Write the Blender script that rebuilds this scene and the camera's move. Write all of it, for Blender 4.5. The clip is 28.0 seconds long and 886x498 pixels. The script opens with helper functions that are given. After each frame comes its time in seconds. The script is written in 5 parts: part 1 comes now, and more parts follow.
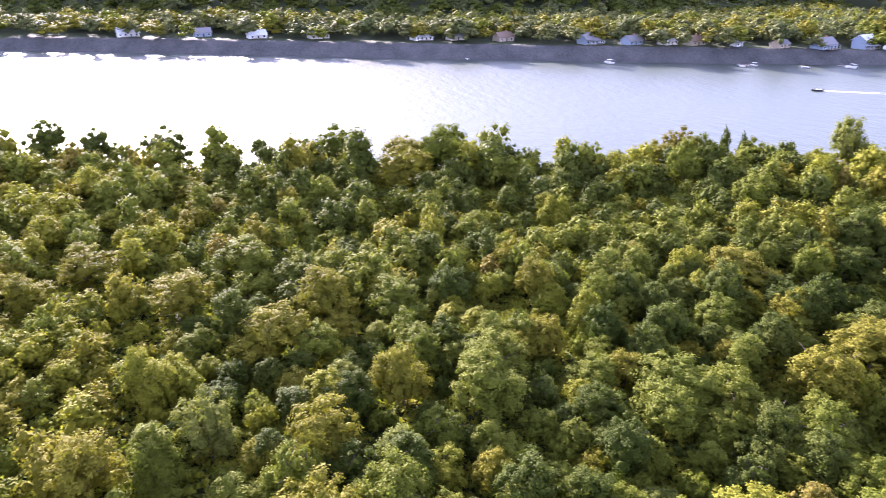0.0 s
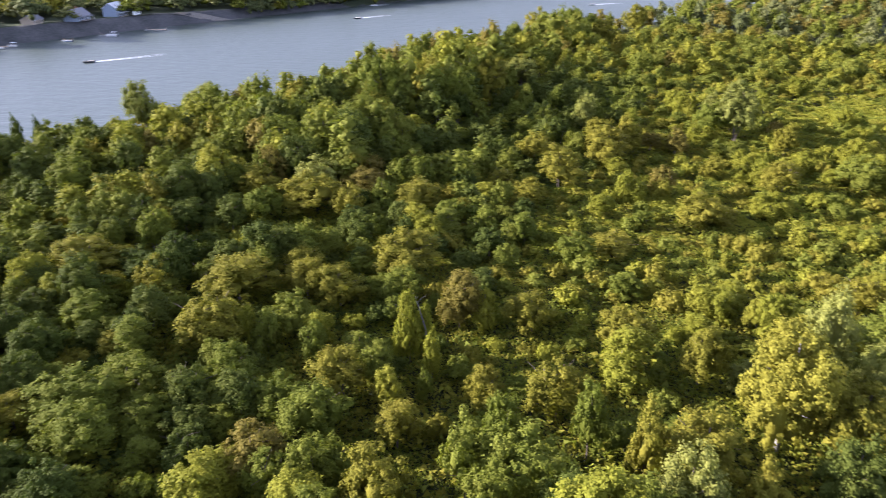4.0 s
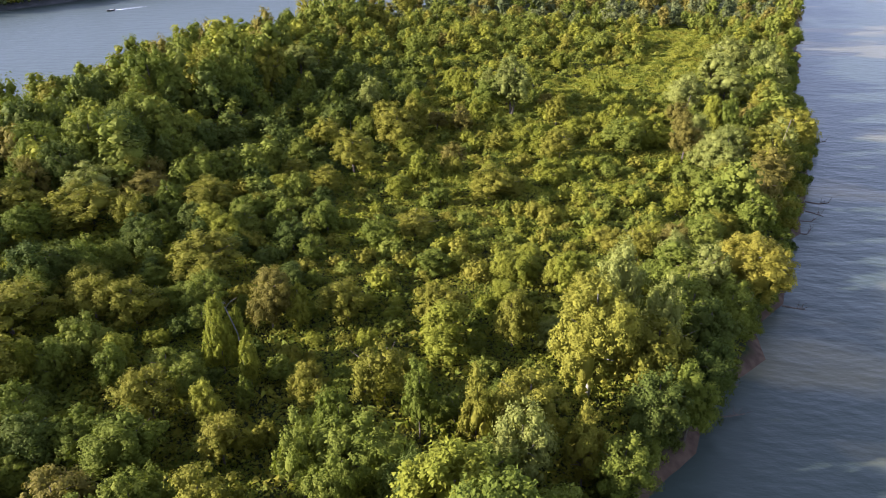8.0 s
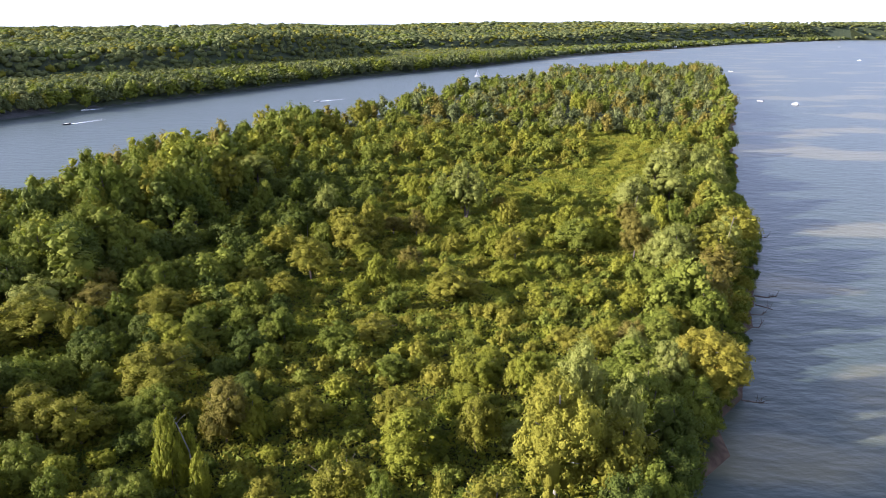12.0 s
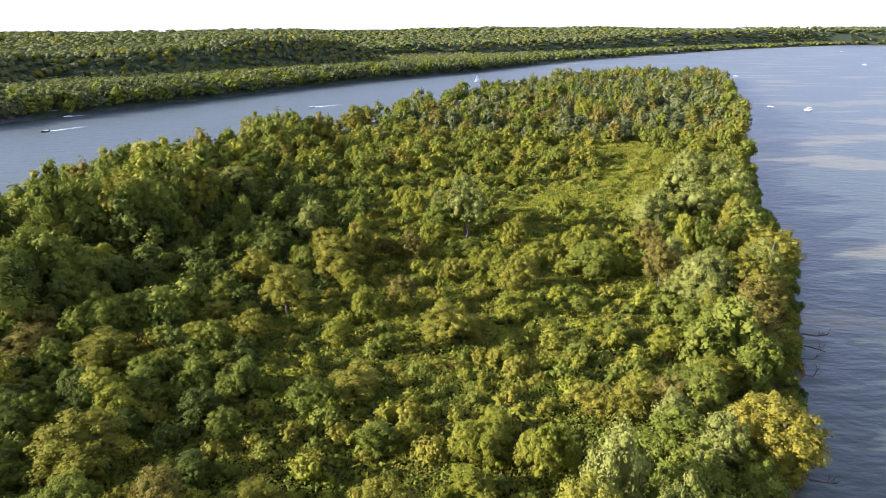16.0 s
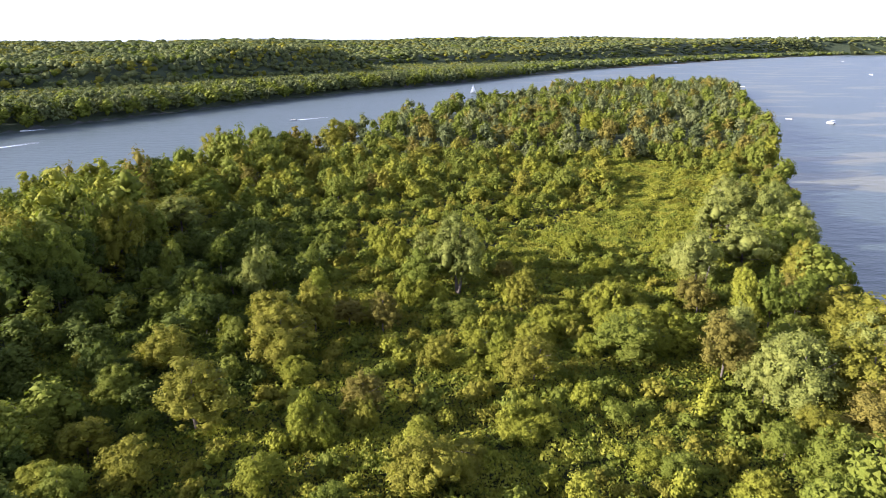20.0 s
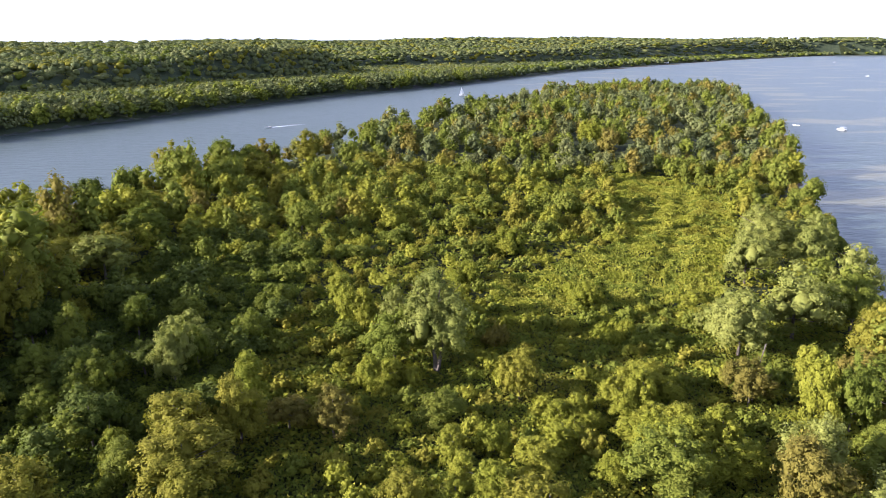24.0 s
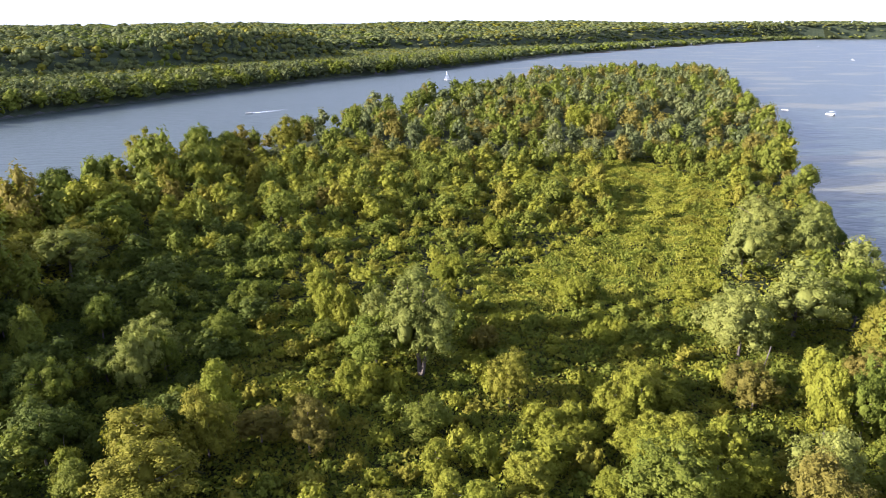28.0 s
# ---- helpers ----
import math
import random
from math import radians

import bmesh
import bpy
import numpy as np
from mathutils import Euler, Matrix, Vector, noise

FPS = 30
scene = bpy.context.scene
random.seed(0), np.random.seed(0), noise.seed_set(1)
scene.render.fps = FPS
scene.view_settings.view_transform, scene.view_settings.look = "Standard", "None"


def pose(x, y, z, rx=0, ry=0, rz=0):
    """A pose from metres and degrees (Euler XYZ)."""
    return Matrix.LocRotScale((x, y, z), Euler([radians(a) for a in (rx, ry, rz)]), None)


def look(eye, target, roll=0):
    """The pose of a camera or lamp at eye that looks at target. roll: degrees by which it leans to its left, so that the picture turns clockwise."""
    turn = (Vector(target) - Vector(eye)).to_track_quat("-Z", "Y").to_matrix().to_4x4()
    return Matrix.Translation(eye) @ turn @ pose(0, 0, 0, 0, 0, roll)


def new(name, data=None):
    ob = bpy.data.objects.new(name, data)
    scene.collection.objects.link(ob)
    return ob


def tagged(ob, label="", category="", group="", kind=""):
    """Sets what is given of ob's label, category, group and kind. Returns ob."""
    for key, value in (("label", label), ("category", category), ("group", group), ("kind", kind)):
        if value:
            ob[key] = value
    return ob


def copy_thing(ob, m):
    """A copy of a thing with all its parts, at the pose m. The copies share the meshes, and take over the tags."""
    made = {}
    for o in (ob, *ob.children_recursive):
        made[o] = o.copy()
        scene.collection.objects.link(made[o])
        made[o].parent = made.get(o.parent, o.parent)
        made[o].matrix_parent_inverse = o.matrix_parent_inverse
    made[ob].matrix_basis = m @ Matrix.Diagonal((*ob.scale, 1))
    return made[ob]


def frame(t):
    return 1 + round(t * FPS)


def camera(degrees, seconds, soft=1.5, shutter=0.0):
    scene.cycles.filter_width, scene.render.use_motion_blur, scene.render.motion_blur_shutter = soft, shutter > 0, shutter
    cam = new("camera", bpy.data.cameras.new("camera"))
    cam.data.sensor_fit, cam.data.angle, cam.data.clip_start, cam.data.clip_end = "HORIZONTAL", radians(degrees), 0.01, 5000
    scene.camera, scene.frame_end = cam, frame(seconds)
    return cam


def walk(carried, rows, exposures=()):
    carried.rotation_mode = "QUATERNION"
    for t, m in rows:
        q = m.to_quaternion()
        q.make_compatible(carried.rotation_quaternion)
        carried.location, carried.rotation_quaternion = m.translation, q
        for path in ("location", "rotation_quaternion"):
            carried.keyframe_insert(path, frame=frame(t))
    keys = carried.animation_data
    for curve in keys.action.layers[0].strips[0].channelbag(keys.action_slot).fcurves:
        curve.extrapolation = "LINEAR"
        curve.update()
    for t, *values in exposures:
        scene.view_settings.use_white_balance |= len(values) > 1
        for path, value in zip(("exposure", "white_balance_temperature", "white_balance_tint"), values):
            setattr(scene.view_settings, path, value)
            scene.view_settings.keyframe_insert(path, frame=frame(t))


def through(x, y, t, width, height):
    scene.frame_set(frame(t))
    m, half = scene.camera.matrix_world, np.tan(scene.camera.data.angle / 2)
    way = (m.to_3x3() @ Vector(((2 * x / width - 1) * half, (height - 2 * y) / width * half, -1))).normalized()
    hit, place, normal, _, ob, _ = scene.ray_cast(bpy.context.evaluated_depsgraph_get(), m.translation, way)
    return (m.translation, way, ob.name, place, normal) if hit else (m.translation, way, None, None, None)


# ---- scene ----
cam = camera(63.56, 28.0, soft=0.6, shutter=0.4)
PATH = [
    (0.0, pose(2.52, -120.20, 63.45, 67.376, -0.216, 76.891)),
    (0.5, pose(2.30, -120.14, 63.40, 67.356, -0.213, 72.598)),
    (1.0, pose(1.90, -120.01, 63.21, 67.325, -0.206, 67.218)),
    (1.5, pose(1.50, -119.92, 63.15, 67.150, -0.278, 60.959)),
    (2.0, pose(1.06, -119.66, 63.11, 66.859, -0.244, 54.515)),
    (2.5, pose(0.76, -119.19, 62.94, 66.583, -0.187, 47.489)),
    (3.0, pose(0.52, -118.93, 62.68, 66.302, -0.047, 39.729)),
    (3.5, pose(0.23, -118.62, 62.45, 65.928, 0.149, 31.622)),
    (4.0, pose(-0.75, -118.50, 62.21, 65.541, 0.077, 23.398)),
    (4.5, pose(-1.57, -118.27, 61.97, 65.424, -0.028, 18.391)),
    (6.5, pose(-2.07, -117.83, 61.39, 64.979, -0.274, 12.349)),
    (7.0, pose(-2.15, -117.83, 61.41, 64.847, -0.324, 10.533)),
    (7.5, pose(-2.26, -117.67, 61.47, 64.711, -0.313, 8.257)),
    (8.0, pose(-2.36, -117.54, 61.43, 64.622, -0.299, 5.948)),
    (8.5, pose(-2.39, -117.45, 61.46, 64.511, -0.225, 4.524)),
    (9.0, pose(-2.47, -117.42, 61.40, 64.477, -0.233, 3.711)),
    (9.5, pose(-2.41, -117.44, 61.52, 64.551, -0.136, 3.245)),
    (10.0, pose(-2.30, -117.31, 61.72, 66.493, -0.059, 2.948)),
    (10.5, pose(-2.29, -117.29, 61.78, 69.772, -0.039, 2.740)),
    (11.0, pose(-2.35, -117.48, 61.63, 72.531, -0.000, 2.559)),
    (11.5, pose(-2.39, -117.62, 61.68, 72.829, -0.010, 2.390)),
    (13.5, pose(-2.32, -113.50, 61.63, 72.678, -0.041, 2.110)),
    (14.0, pose(-2.37, -110.56, 61.67, 72.790, -0.029, 2.189)),
    (14.5, pose(-2.59, -106.94, 61.67, 72.918, -0.034, 2.196)),
    (15.0, pose(-2.67, -102.86, 61.32, 73.012, -0.031, 2.239)),
    (15.5, pose(-2.75, -98.34, 60.59, 73.091, -0.014, 2.218)),
    (16.0, pose(-2.75, -93.21, 59.70, 73.208, 0.002, 2.208)),
    (16.5, pose(-2.79, -87.71, 58.82, 73.308, 0.005, 2.163)),
    (17.0, pose(-2.84, -82.03, 57.87, 73.416, 0.011, 2.122)),
    (17.5, pose(-2.83, -76.10, 57.15, 73.496, 0.012, 2.087)),
    (18.0, pose(-2.64, -70.17, 57.05, 73.568, -0.004, 2.075)),
    (18.5, pose(-2.47, -64.22, 57.14, 73.679, -0.004, 1.981)),
    (19.0, pose(-2.31, -57.90, 57.25, 73.754, -0.004, 1.946)),
    (19.5, pose(-2.10, -51.83, 57.25, 73.873, -0.007, 1.937)),
    (20.0, pose(-1.86, -45.96, 57.10, 74.003, 0.021, 1.937)),
    (20.5, pose(-1.63, -39.51, 57.11, 74.036, 0.020, 1.906)),
    (21.0, pose(-1.30, -33.26, 57.10, 74.107, 0.018, 1.903)),
    (21.5, pose(-0.79, -28.01, 57.66, 74.214, 0.010, 1.915)),
    (23.5, pose(-0.40, -10.73, 58.09, 74.151, 0.040, 1.217)),
    (24.0, pose(-0.29, -8.21, 58.17, 74.014, 0.028, 1.139)),
    (24.5, pose(-0.17, -6.26, 58.07, 73.929, 0.037, 0.993)),
    (25.0, pose(-0.06, -4.81, 57.94, 73.851, 0.041, 0.801)),
    (25.5, pose(0.00, -3.67, 58.05, 73.634, 0.030, 0.648)),
    (26.0, pose(-0.01, -2.74, 58.00, 73.483, 0.022, 0.451)),
    (26.5, pose(0.02, -1.98, 57.96, 73.314, 0.014, 0.322)),
    (27.0, pose(-0.04, -1.28, 57.87, 73.172, 0.002, 0.176)),
    (27.5, pose(-0.05, -0.60, 57.83, 72.992, 0.003, 0.093)),
    (28.0, pose(-0.07, 0.00, 57.81, 72.816, 0.002, 0.001)),
]
walk(cam, PATH, [(0.0, 3.0, 5350, 43), (1.5, 2.76, 5400, 41), (3.0, 2.44, 5350, 34), (4.5, 2.16, 5300, 30), (6.5, 2.0, 5200, 29), (10.0, 1.95, 5200, 27), (28.0, 1.98, 5200, 27)])

# ---- light ----
SUN_ELEVATION, SUN_LEFT = 18.5, 104.0  # degrees up, and degrees to the left of +y
world = bpy.data.worlds.new("sky")
scene.world = world
world.use_nodes = True
wn = world.node_tree.nodes
sky = wn.new("ShaderNodeTexSky")
sky.sky_type, sky.sun_disc = "NISHITA", False
sky.sun_elevation, sky.sun_rotation = radians(SUN_ELEVATION), radians(360 - SUN_LEFT)
sky.air_density, sky.dust_density, sky.ozone_density = 0.85, 0.6, 2.0
wn["Background"].inputs["Strength"].default_value = 0.095
haze = wn.new("ShaderNodeHueSaturation")  # a hazy sky is paler
haze.inputs["Saturation"].default_value = 0.32
world.node_tree.links.new(sky.outputs["Color"], haze.inputs["Color"])
world.node_tree.links.new(haze.outputs["Color"], wn["Background"].inputs["Color"])
sun_dir = Vector((-math.sin(radians(SUN_LEFT)) * math.cos(radians(SUN_ELEVATION)),
                  math.cos(radians(SUN_LEFT)) * math.cos(radians(SUN_ELEVATION)), math.sin(radians(SUN_ELEVATION))))
sun_data = bpy.data.lights.new("sun", "SUN")
sun_data.energy, sun_data.angle, sun_data.color = 5.0, radians(0.6), (1.0, 0.86, 0.62)
sun = new("sun", sun_data)
sun.matrix_world = look(sun_dir * 400, (0, 0, 0))


# ---- materials ----
def material(name):
    m = bpy.data.materials.new(name)
    m.use_nodes = True
    n = m.node_tree.nodes
    return m, n, m.node_tree.links, n["Principled BSDF"]


def ramp(n, stops):
    r = n.new("ShaderNodeValToRGB")
    while len(r.color_ramp.elements) < len(stops):
        r.color_ramp.elements.new(0.5)
    for e, (p, c) in zip(r.color_ramp.elements, stops):
        e.position, e.color = p, (*c, 1)
    return r


def leaf_material(name, dark, mid, light, through=0.26, spot=7.0):
    """Foliage: the tone varies from leaf to leaf, from plant to plant and in patches."""
    m, n, l, b = material(name)
    geo, info, tex = n.new("ShaderNodeNewGeometry"), n.new("ShaderNodeObjectInfo"), n.new("ShaderNodeTexNoise")
    tex.inputs["Scale"].default_value, tex.inputs["Detail"].default_value = 1.0 / spot, 2.0
    l.new(geo.outputs["Position"], tex.inputs["Vector"])
    a = n.new("ShaderNodeMath"); a.operation = "MULTIPLY_ADD"
    l.new(geo.outputs["Random Per Island"], a.inputs[0]); a.inputs[1].default_value = 0.16
    c = n.new("ShaderNodeMath"); c.operation = "MULTIPLY_ADD"
    l.new(tex.outputs["Fac"], c.inputs[0]); c.inputs[1].default_value, c.inputs[2].default_value = 0.7, -0.12
    l.new(c.outputs[0], a.inputs[2])
    d = n.new("ShaderNodeMath"); d.operation = "MULTIPLY_ADD"
    l.new(info.outputs["Random"], d.inputs[0]); d.inputs[1].default_value = 0.3
    l.new(a.outputs[0], d.inputs[2])
    vo = n.new("ShaderNodeTexVoronoi"); vo.inputs["Scale"].default_value = 5.0
    l.new(geo.outputs["Position"], vo.inputs["Vector"])
    sep = n.new("ShaderNodeSeparateColor"); l.new(vo.outputs["Color"], sep.inputs["Color"])
    e = n.new("ShaderNodeMath"); e.operation = "MULTIPLY_ADD"
    l.new(sep.outputs[0], e.inputs[0]); e.inputs[1].default_value = 0.12
    f = n.new("ShaderNodeMath"); f.operation = "ADD"; f.inputs[1].default_value = -0.02
    l.new(d.outputs[0], f.inputs[0]); l.new(f.outputs[0], e.inputs[2])
    bp = n.new("ShaderNodeBump"); bp.inputs["Strength"].default_value, bp.inputs["Distance"].default_value = 0.45, 0.2
    bp.invert = True
    l.new(vo.outputs["Distance"], bp.inputs["Height"]); l.new(bp.outputs[0], b.inputs["Normal"])
    r = ramp(n, ((0.05, dark), (0.5, mid), (0.95, light)))
    l.new(e.outputs[0], r.inputs["Fac"])
    l.new(r.outputs["Color"], b.inputs["Base Color"])
    b.inputs["Roughness"].default_value = 0.7
    b.inputs["Specular IOR Level"].default_value = 0.05
    t, mix = n.new("ShaderNodeBsdfTranslucent"), n.new("ShaderNodeMixShader")
    warm = n.new("ShaderNodeMix"); warm.data_type, warm.blend_type = "RGBA", "MULTIPLY"
    warm.inputs["Factor"].default_value = 1.0
    l.new(r.outputs["Color"], warm.inputs["A"]); warm.inputs["B"].default_value = (1.25, 1.35, 0.5, 1)
    l.new(warm.outputs["Result"], t.inputs["Color"])
    mix.inputs["Fac"].default_value = through
    l.new(b.outputs[0], mix.inputs[1]); l.new(t.outputs[0], mix.inputs[2])
    l.new(mix.outputs[0], n["Material Output"].inputs["Surface"])
    return m


LEAF = {
    "green": leaf_material("leaf_green", (0.068, 0.090, 0.010), (0.123, 0.142, 0.016), (0.164, 0.171, 0.023)),
    "olive": leaf_material("leaf_olive", (0.100, 0.100, 0.010), (0.166, 0.157, 0.016), (0.210, 0.185, 0.022)),
    "vine": leaf_material("leaf_vine", (0.114, 0.133, 0.012), (0.185, 0.191, 0.016), (0.229, 0.218, 0.023)),
    # darkest green: the shaded wood's shade is put into the leaf colour
    "deep_shade": leaf_material("leaf_deep_shade", (0.034, 0.052, 0.008), (0.067, 0.086, 0.013), (0.112, 0.126, 0.021)),
    "silver": leaf_material("leaf_silver", (0.104, 0.120, 0.023), (0.177, 0.188, 0.037), (0.250, 0.254, 0.056)),
    "gold": leaf_material("leaf_gold", (0.138, 0.134, 0.014), (0.240, 0.224, 0.024), (0.345, 0.305, 0.040)),
    "amber": leaf_material("leaf_amber", (0.145, 0.135, 0.014), (0.255, 0.222, 0.024), (0.370, 0.308, 0.036)),
    "rust": leaf_material("leaf_rust", (0.102, 0.092, 0.015), (0.154, 0.130, 0.023), (0.192, 0.156, 0.029)),
    # greyed and lightened: distance haze is put into these two leaf colours
    "hill": leaf_material("leaf_hill_haze", (0.084, 0.096, 0.030), (0.118, 0.128, 0.042), (0.150, 0.154, 0.052), 0.18, 60.0),
    "bank": leaf_material("leaf_bank_haze", (0.060, 0.076, 0.026), (0.090, 0.106, 0.036), (0.120, 0.130, 0.044), 0.18, 30.0),
    "grass": leaf_material("leaf_grass", (0.156, 0.168, 0.016), (0.231, 0.230, 0.026), (0.291, 0.272, 0.039)),
}
LEAF_NAMES = list(LEAF)


def rough_material(name, lo, hi, scale, rough=0.9, bump=0.3, stretch=(1, 1, 1), metal=0.0):
    m, n, l, b = material(name)
    geo, mp = n.new("ShaderNodeTexCoord"), n.new("ShaderNodeMapping")
    mp.inputs["Scale"].default_value = stretch
    t1, t2 = n.new("ShaderNodeTexNoise"), n.new("ShaderNodeTexNoise")
    t1.inputs["Scale"].default_value, t2.inputs["Scale"].default_value = scale, scale * 9
    t1.inputs["Detail"].default_value = t2.inputs["Detail"].default_value = 5
    l.new(geo.outputs["Object"], mp.inputs["Vector"])
    l.new(mp.outputs[0], t1.inputs["Vector"]); l.new(mp.outputs[0], t2.inputs["Vector"])
    a = n.new("ShaderNodeMath"); a.operation = "MULTIPLY_ADD"
    l.new(t2.outputs["Fac"], a.inputs[0]); a.inputs[1].default_value = 0.5
    h = n.new("ShaderNodeMath"); h.operation = "MULTIPLY"; h.inputs[1].default_value = 0.55
    l.new(t1.outputs["Fac"], h.inputs[0]); l.new(h.outputs[0], a.inputs[2])
    r = ramp(n, ((0.36, lo), (0.68, hi)))
    l.new(a.outputs[0], r.inputs["Fac"]); l.new(r.outputs[0], b.inputs["Base Color"])
    b.inputs["Roughness"].default_value, b.inputs["Metallic"].default_value = rough, metal
    b.inputs["Specular IOR Level"].default_value = 0.5 if rough < 0.7 else 0.1
    bp = n.new("ShaderNodeBump"); bp.inputs["Strength"].default_value = bump
    l.new(t2.outputs["Fac"], bp.inputs["Height"]); l.new(bp.outputs[0], b.inputs["Normal"])
    return m


BARK = rough_material("bark", (0.055, 0.045, 0.034), (0.150, 0.125, 0.100), 2.0, stretch=(1, 1, 0.25))
PALE_BARK = rough_material("pale_bark", (0.28, 0.26, 0.22), (0.55, 0.52, 0.46), 2.0, stretch=(1, 1, 0.25))
GREY_BARK = rough_material("grey_bark", (0.13, 0.12, 0.10), (0.28, 0.26, 0.23), 2.0, stretch=(1, 1, 0.25))


def soil_material():
    """Weedy soil, with wet brown mud along the waterline."""
    m = rough_material("soil", (0.016, 0.022, 0.007), (0.042, 0.048, 0.015), 0.12)
    n, l = m.node_tree.nodes, m.node_tree.links
    b = n["Principled BSDF"]
    soil = b.inputs["Base Color"].links[0].from_socket
    geo, sep, tex = n.new("ShaderNodeNewGeometry"), n.new("ShaderNodeSeparateXYZ"), n.new("ShaderNodeTexNoise")
    tex.inputs["Scale"].default_value, tex.inputs["Detail"].default_value = 0.6, 5
    l.new(geo.outputs["Position"], sep.inputs[0]); l.new(geo.outputs["Position"], tex.inputs["Vector"])
    add = n.new("ShaderNodeMath"); add.operation = "MULTIPLY_ADD"; add.inputs[1].default_value = 1.6
    l.new(tex.outputs["Fac"], add.inputs[0]); l.new(sep.outputs["Z"], add.inputs[2])
    r = ramp(n, ((0.30, (1, 1, 1)), (0.50, (0, 0, 0))))
    sc = n.new("ShaderNodeMath"); sc.operation = "MULTIPLY"; sc.inputs[1].default_value = 0.22
    l.new(add.outputs[0], sc.inputs[0]); l.new(sc.outputs[0], r.inputs["Fac"])
    mud = ramp(n, ((0.35, (0.052, 0.034, 0.022)), (0.7, (0.110, 0.076, 0.050))))
    l.new(tex.outputs["Fac"], mud.inputs["Fac"])
    mix = n.new("ShaderNodeMix"); mix.data_type = "RGBA"
    l.new(r.outputs["Color"], mix.inputs["Factor"]); l.new(soil, mix.inputs["A"]); l.new(mud.outputs["Color"], mix.inputs["B"])
    l.new(mix.outputs["Result"], b.inputs["Base Color"])
    return m


SOIL = soil_material()
RIPRAP = rough_material("riprap", (0.050, 0.054, 0.052), (0.110, 0.108, 0.104), 0.09, 0.9, 0.5)
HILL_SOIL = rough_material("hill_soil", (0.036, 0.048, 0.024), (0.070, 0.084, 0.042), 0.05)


def water_material():
    m, n, l, b = material("river_water")
    geo, mp = n.new("ShaderNodeNewGeometry"), n.new("ShaderNodeMapping")
    mp.inputs["Rotation"].default_value, mp.inputs["Scale"].default_value = (0, 0, radians(-20)), (0.5, 1.0, 1.0)
    l.new(geo.outputs["Position"], mp.inputs["Vector"])
    w1, w2, w3 = (n.new("ShaderNodeTexNoise") for _ in range(3))
    for w, sc, de in ((w1, 0.75, 4), (w2, 0.22, 2), (w3, 0.020, 5)):
        w.inputs["Scale"].default_value, w.inputs["Detail"].default_value = sc, de
        l.new(mp.outputs[0], w.inputs["Vector"])
    s1 = n.new("ShaderNodeMath"); s1.operation = "MULTIPLY_ADD"; s1.inputs[1].default_value = 0.35
    l.new(w1.outputs["Fac"], s1.inputs[0]); l.new(w2.outputs["Fac"], s1.inputs[2])
    bp = n.new("ShaderNodeBump"); bp.inputs["Strength"].default_value, bp.inputs["Distance"].default_value = 0.55, 0.8
    l.new(s1.outputs[0], bp.inputs["Height"]); l.new(bp.outputs[0], b.inputs["Normal"])
    # pale olive-tan noise patches along the island's east side
    sep, east = n.new("ShaderNodeSeparateXYZ"), n.new("ShaderNodeMapRange")
    l.new(geo.outputs["Position"], sep.inputs[0]); l.new(sep.outputs["X"], east.inputs["Value"])
    for k, v in zip(("From Min", "From Max", "To Min", "To Max"), (-60, 60, -0.25, 0.0)):
        east.inputs[k].default_value = v
    add = n.new("ShaderNodeMath"); l.new(w3.outputs["Fac"], add.inputs[0]); l.new(east.outputs[0], add.inputs[1])
    r = ramp(n, ((0.54, (0.046, 0.062, 0.049)), (0.60, (0.120, 0.116, 0.066))))
    l.new(add.outputs[0], r.inputs["Fac"]); l.new(r.outputs[0], b.inputs["Base Color"])
    b.inputs["Roughness"].default_value, b.inputs["IOR"].default_value = 0.40, 1.333
    return m


WATER = water_material()

# ---- the plan ----
RIGHT_SHORE = [(-160, -400), (-95, -240), (-45, -150), (-12, -105), (6, -72), (15, -53), (28, -33), (45, -4), (57, 25), (66, 46), (76, 70),
               (90, 108), (97, 150), (115, 199), (137, 273), (183, 403), (211, 497), (246, 597), (290, 755), (318, 840), (318, 900)]
LEFT_SHORE = [(-300, -400), (-258, -260), (-238, -195), (-222, -150), (-213, -108), (-208, -75), (-186, -42), (-190, 0), (-184, 45), (-160, 90),
              (-150, 180), (-128, 235), (-118, 300), (-86, 345), (-55, 450), (-19, 545), (25, 630), (112, 830), (220, 905), (318, 905)]
FAR_SHORE = [(-820, -1100), (-640, -560), (-551, -299), (-500, -149), (-450, -14), (-405, 124), (-370, 250), (-328, 385), (-279, 520),
             (-213, 690), (-143, 850), (-16, 1060), (230, 1600), (505, 2040), (1000, 2800), (1750, 3700), (2000, 3950), (3900, 4200)]
MEADOWS = [[(98, 238), (98, 262), (84, 300), (66, 300), (54, 240), (50, 195), (28, 172), (6, 152), (10, 128), (34, 138), (58, 142), (78, 190)],
           [(-26, 44), (-14, 48), (0, 40), (16, 50), (20, 42), (4, 30), (-20, 36)], [(-12, 72), (6, 74), (8, 62), (-10, 60)]]


def shore_x(line, y):
    return np.interp(y, [p[1] for p in line], [p[0] for p in line])


def inside(poly, x, y):
    res = np.zeros(np.shape(x), bool)
    for (x0, y0), (x1, y1) in zip(poly, poly[1:] + poly[:1]):
        if y0 != y1:
            res ^= ((y0 > y) != (y1 > y)) & (x < (x1 - x0) * (y - y0) / (y1 - y0) + x0)
    return res


def step(a, b, v):
    t = np.clip((v - a) / (b - a), 0, 1)
    return t * t * (3 - 2 * t)


WAVES = {}


